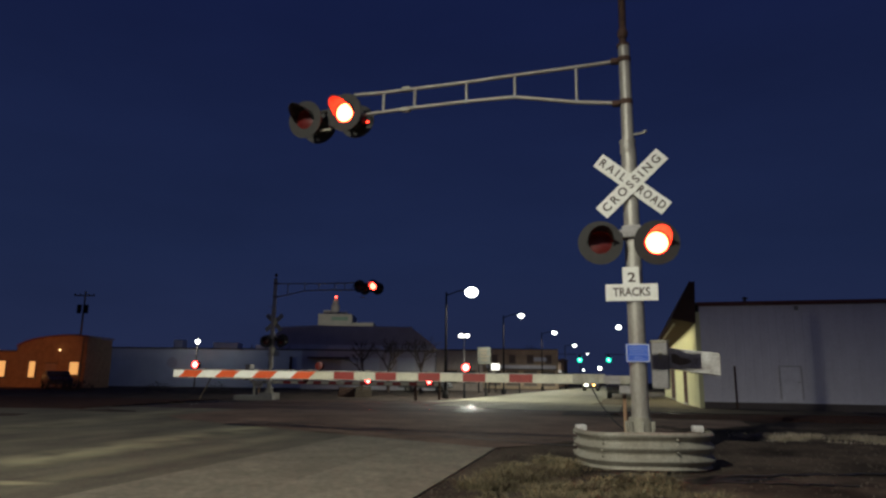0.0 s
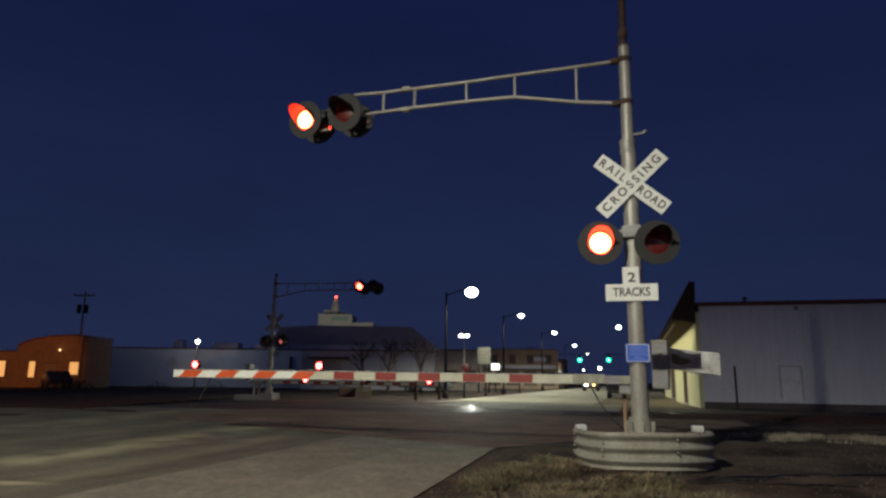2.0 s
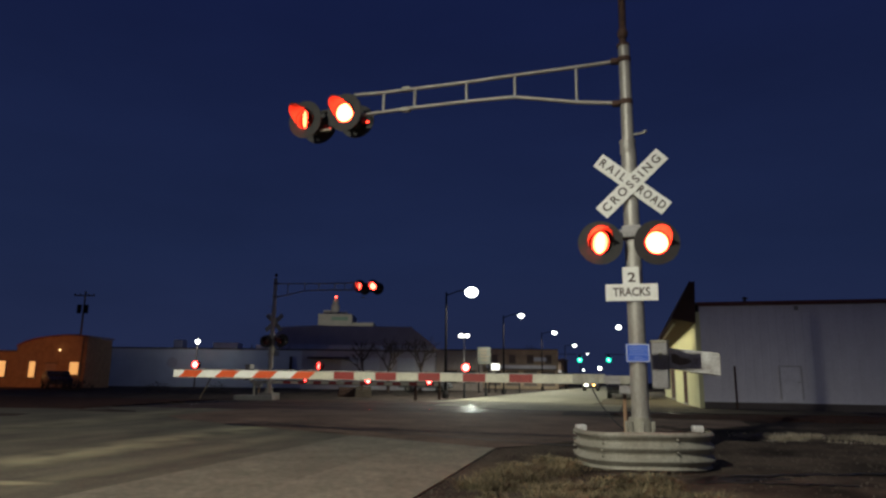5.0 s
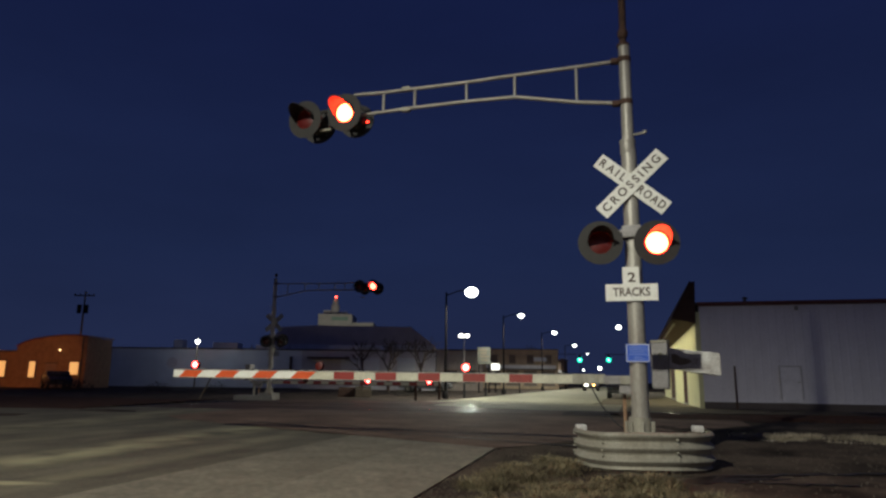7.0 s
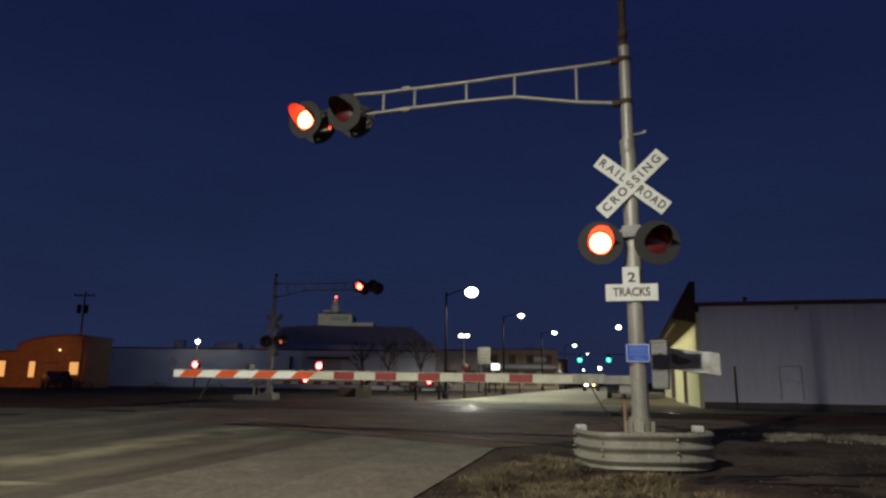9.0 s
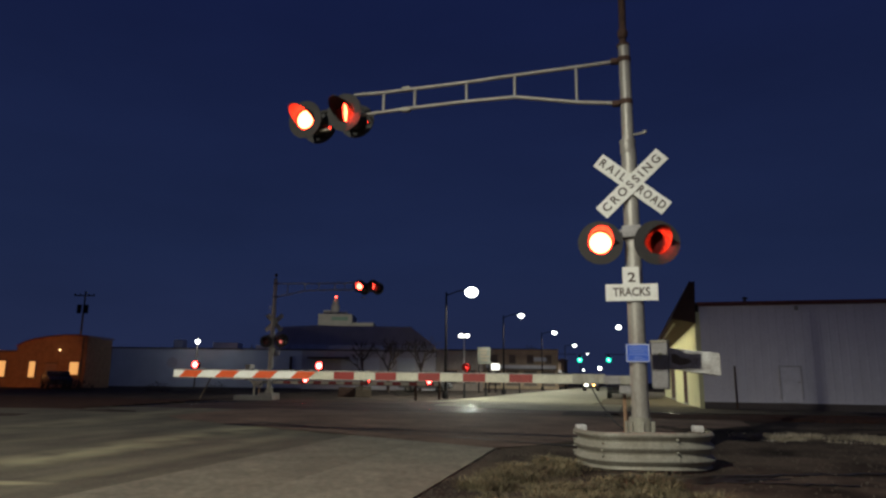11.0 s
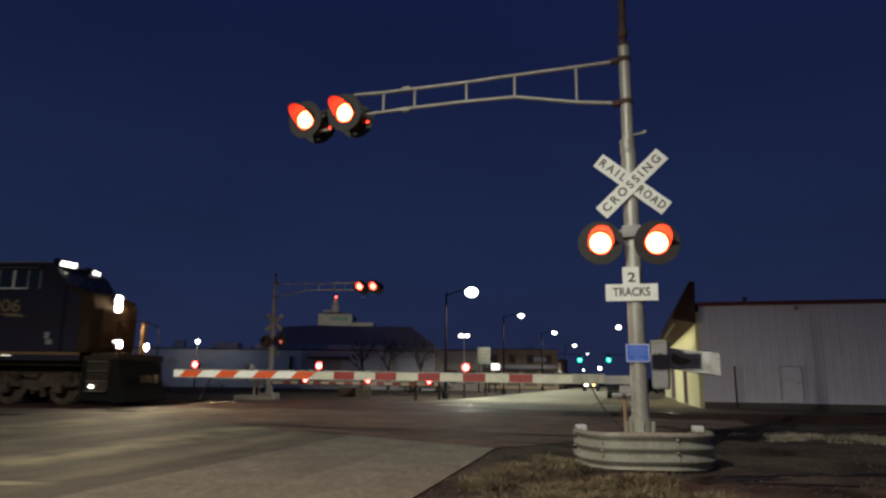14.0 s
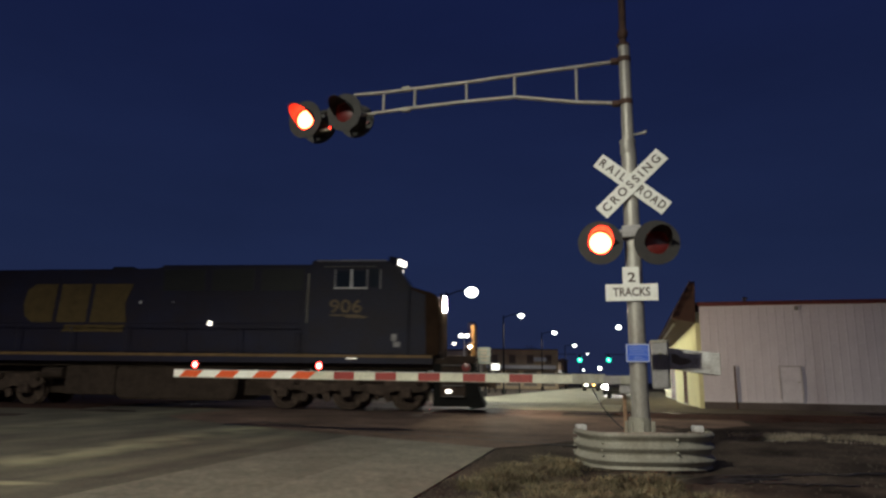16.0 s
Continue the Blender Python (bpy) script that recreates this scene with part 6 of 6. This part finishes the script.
for i, (x, y, r) in enumerate(((-29.5, 52, 1.6), (-27.0, 50, 1.2), (-21.0, 50, 1.1), (-16.0, 48, 1.0), (-5.0, 44, 0.9), (-2.5, 45, 0.8), (-35.5, 50, 1.3))):
    shrub(x, y, r, i)


# ---- vehicles ----
def car(name, m, paint, label, lit=False, long=4.6, tall=1.45):
    """A saloon car, front towards -y, on the ground at its middle."""
    top = thing(name, m, label, "car", "cars")
    h = tall
    side = [(-long / 2, 0.35), (-long / 2, 0.75), (-long / 2 + 0.15, 0.85), (-long * 0.22, 0.95), (-long * 0.08, h), (long * 0.22, h), (long * 0.36, 1.0), (long / 2 - 0.05, 0.95), (long / 2, 0.7), (long / 2, 0.35)]
    bm = prism(side, 1.74, m=pose(0, 0, 0, 0, 0, 90) @ Matrix.Translation((0, -0.87, 0)))
    bmesh.ops.bevel(bm, geom=bm.edges[:], offset=0.06, segments=2, affect="EDGES")
    part("body", bm, paint, top, smooth=True)
    bm = box((0, -long * 0.155, 1.2), (1.45, 0.03, 0.42), 0.01, None)
    bmesh.ops.rotate(bm, verts=bm.verts, cent=(0, -long * 0.155, 1.2), matrix=Matrix.Rotation(radians(-52), 3, "X"))
    part("windscreen", bm, M_GLASS, top)
    for x in (-0.872, 0.872):
        part("side_window", box((x, long * 0.07, h - 0.24), (0.02, long * 0.28, 0.30), 0.005), M_GLASS, top)
    for x in (-0.80, 0.80):
        for y in (-long * 0.31, long * 0.30):
            w = part("wheel", rod((x - 0.1, y, 0.31), (x + 0.1, y, 0.31), 0.31, seg=20), M_TYRE, top, smooth=True)
            part("rim", rod((x - 0.11, y, 0.31), (x + 0.11, y, 0.31), 0.18, seg=14), M_GALV, w, smooth=True)
    for x in (-0.62, 0.62):
        # lit headlights are enlarged to stand in for their glare
        part("headlight", ball((x, -long / 2 + 0.03, 0.66), 0.23 if lit else 0.13, (1.2, 0.4, 0.8)), M_CARLIGHT if lit else M_GLASS, top, smooth=True)
        part("tail_light", box((x, long / 2 - 0.01, 0.78), (0.3, 0.05, 0.13), 0.01), M_LENS_OFF, top)
    part("bumper", box((0, -long / 2 - 0.01, 0.45), (1.7, 0.12, 0.18), 0.04), M_BLACK, top)
    part("plate", box((0, -long / 2 - 0.075, 0.47), (0.30, 0.01, 0.15)), M_FACED, top)
    return top


def heading(x, y, deg):
    """A car standing at (x, y) whose front looks deg clockwise from the camera's side of the street."""
    return pose(x, y, 0.02, 0, 0, deg)


COMING = car("car", heading(40, 92, -90), M_CAR, "dark car with bright headlights coming down the street", True)
part("fog_light", ball((0.0, -2.32, 0.5), 0.05, (1.2, 0.5, 0.6)), M_CARLIGHT, COMING)
p = EDGE + RX * -3.0 + RD * 75.4
FAR_CAR = car("car", heading(p.x, p.y, -16), M_CAR_PALE, "distant car waiting with its lamps on", False)
part("lit_lamp", ball((-0.45, -2.32, 0.72), 0.15), glow("far_car_lamp", (1.0, 0.95, 0.8), 12.0), FAR_CAR)
part("marker_lamp", ball((0.45, -2.32, 0.72), 0.12), M_AMBER, FAR_CAR)
p = EDGE + RX * 1.3 + RD * 37
car("car", heading(p.x, p.y, -16), M_CAR, "dark parked car at the kerb by the yellow shop")
car("car", heading(-32.7, 57, 38), M_CAR, "parked dark car in front of the brick house")
p = EDGE + RX * -15.6 + RD * 46
car("car", heading(p.x, p.y, 80), M_CAR_PALE, "silver car parked beyond the crossing")


# ---- small things ----
def stake():
    top = thing("marker_stake", pose(-11.0, 30.5, 0), "thin pale leaning marker stake", "stake")
    part("stick", rod((0, 0, 0), (0.52, 0, 1.05), 0.035, 0.03, 8), M_WOOD, top)


stake()


def equipment_pad():
    top = thing("equipment_pad", pose(-8.8, 31.2, 0), "low concrete pad beside the far signal", "concrete pad")
    part("slab", box((0.25, 0, 0.14), (1.75, 1.2, 0.30), 0.03), M_CONC, top)


equipment_pad()
for i, (a, l, h) in enumerate(((-8.6, 22.0, 0.95), (-8.5, 26.0, 0.95), (-8.3, 31.0, 0.9), (-8.2, 37.0, 0.9), (-8.2, 44.0, 0.9), (-8.2, 52.0, 0.9))):
    q = EDGE + RX * a + RD * l
    top = thing("bollard", pose(q.x, q.y, ground_z(q.x, q.y)), "short dark steel bollard at the street's edge", "bollard", "bollards")
    part("post", rod((0, 0, 0), (0, 0, h), 0.075, seg=12), M_RUST if i < 2 else M_BLACK, top, smooth=True)
    part("cap", ball((0, 0, h), 0.08, (1, 1, 0.6)), M_RUST if i < 2 else M_BLACK, top, smooth=True)
top = thing("timber_stack", pose(-5.75, 41.0, 0, 0, 0, 12), "low dark stack of old sleepers", "timber stack")
for row in range(3):
    for c in range(3):
        part("timber", box((0.0, c * 0.26, 0.1 + 0.2 * row), (0.95, 0.22, 0.18), 0.015, pose(random.uniform(-0.08, 0.08), 0, 0)), M_RUST, top)


def crate(x, y):
    top = thing("crate", pose(x, y, 0, 0, 0, 8), "tan slatted wooden crate beyond the tracks", "crate")
    for z in (0.10, 0.26, 0.42, 0.58):
        for side in (-0.40, 0.40):
            part("slat", box((0, side, z), (0.92, 0.03, 0.12), 0.006), M_WOOD, top)
    for px in (-0.43, 0.43):
        for py in (-0.36, 0.36):
            part("corner_post", box((px, py, 0.33), (0.06, 0.05, 0.66), 0.006), M_WOOD, top)
        part("end_panel", box((px, 0, 0.33), (0.03, 0.66, 0.60), 0.006), M_WOOD, top)


crate(-4.75, 41.0)


# ---- what moves ----
RIGHT_TO_LEFT = [0.27 + 1.1855 * k for k in range(14)]
RIGHT_TO_LEFT[1], RIGHT_TO_LEFT[7] = 1.375, 8.60
LEFT_TO_RIGHT = [0.9375 + 1.1875 * k for k in range(13)]
LEFT_TO_RIGHT[0] = 0.915


def flips(first_lit, changes):
    """Angles of a lens that turns its lit side out or in at each change; changes: (seconds, lit)."""
    rows, a, lit = [(0.0, 0.0 if first_lit else 180.0)], 0.0 if first_lit else 180.0, first_lit
    for t, on in changes:
        if t >= 15.95:
            break
        f = round(t * FPS)
        for k in range(4):
            rows.append(((f + k - 1) / FPS, a + 60.0 * k))
        a += 180.0
    rows.append((16.0, a))
    return rows


def flash(lens, left, turned=0.0):
    """Keys one lens of a pair that lights in turn."""
    on, off = (RIGHT_TO_LEFT, LEFT_TO_RIGHT) if left else (LEFT_TO_RIGHT, RIGHT_TO_LEFT)
    changes = sorted([(t - (2 if 13.9 < t < 14.6 else 1) / FPS, True) for t in on] + [(t + 1 / FPS, False) for t in off])
    p = lens.location.copy()
    walk(lens, [(t, pose(*p, 0, 0, turned + a)) for t, a in flips(not left, changes)])


def motions():
    for pair in (NEAR_FRONT, NEAR_LOW):
        flash(pair[0], True)
        flash(pair[1], False)
    flash(NEAR_PEEPS[0], True, 180)
    flash(NEAR_PEEPS[1], False, 180)
    flash(FAR_BACK[1], True)
    flash(FAR_BACK[0], False)
    flash(FAR_LOW[0], True)
    flash(GATE_LENSES[1], True)
    flash(GATE_LENSES[2], False)
    flash(FAR_GATE_LENSES[2], True, 180)
    flash(FAR_GATE_LENSES[1], False, 180)
    base = facing((0, 0, 0.1), TU)
    at = [(0.0, -93.0), (4.0, -69.9), (8.0, -46.8), (12.0, -23.55), (13.5, -14.85), (14.5, -9.03), (15.3, -4.41), (16.0, -0.37)]
    start = TN * TRACK_A
    walk(LOCO, [(t, Matrix.Translation(start + TU * u) @ base) for t, u in at])
    # wheels roll: quarter turns at most between rows
    span = 92.63
    for w, ax, y, turn in LOCO_WHEELS:
        sense = 1 if turn == 0 else -1
        rows = [(16.0 * k / 160, pose(ax, y, 0.53) @ pose(0, 0, 0, 0, math.degrees(span / 0.53) * k / 160, 0) @ pose(0, 0, 0, 0, 0, turn)) for k in range(161)]
        walk(w, rows)
    # the oncoming car turns out of the side street and comes towards the crossing
    rows = [(0.0, heading(30.0, 70.5, -88)), (11.8, heading(28.5, 70.5, -88)), (12.8, heading(25.5, 70.4, -86)), (13.9, heading(21.2, 70.0, -72)),
            (14.5, heading(18.9, 68.8, -45)), (14.85, heading(17.6, 67.0, -20)), (15.3, heading(16.55, 63.9, -16)), (16.0, heading(15.5, 60.2, -16))]
    walk(COMING, rows)


motions()
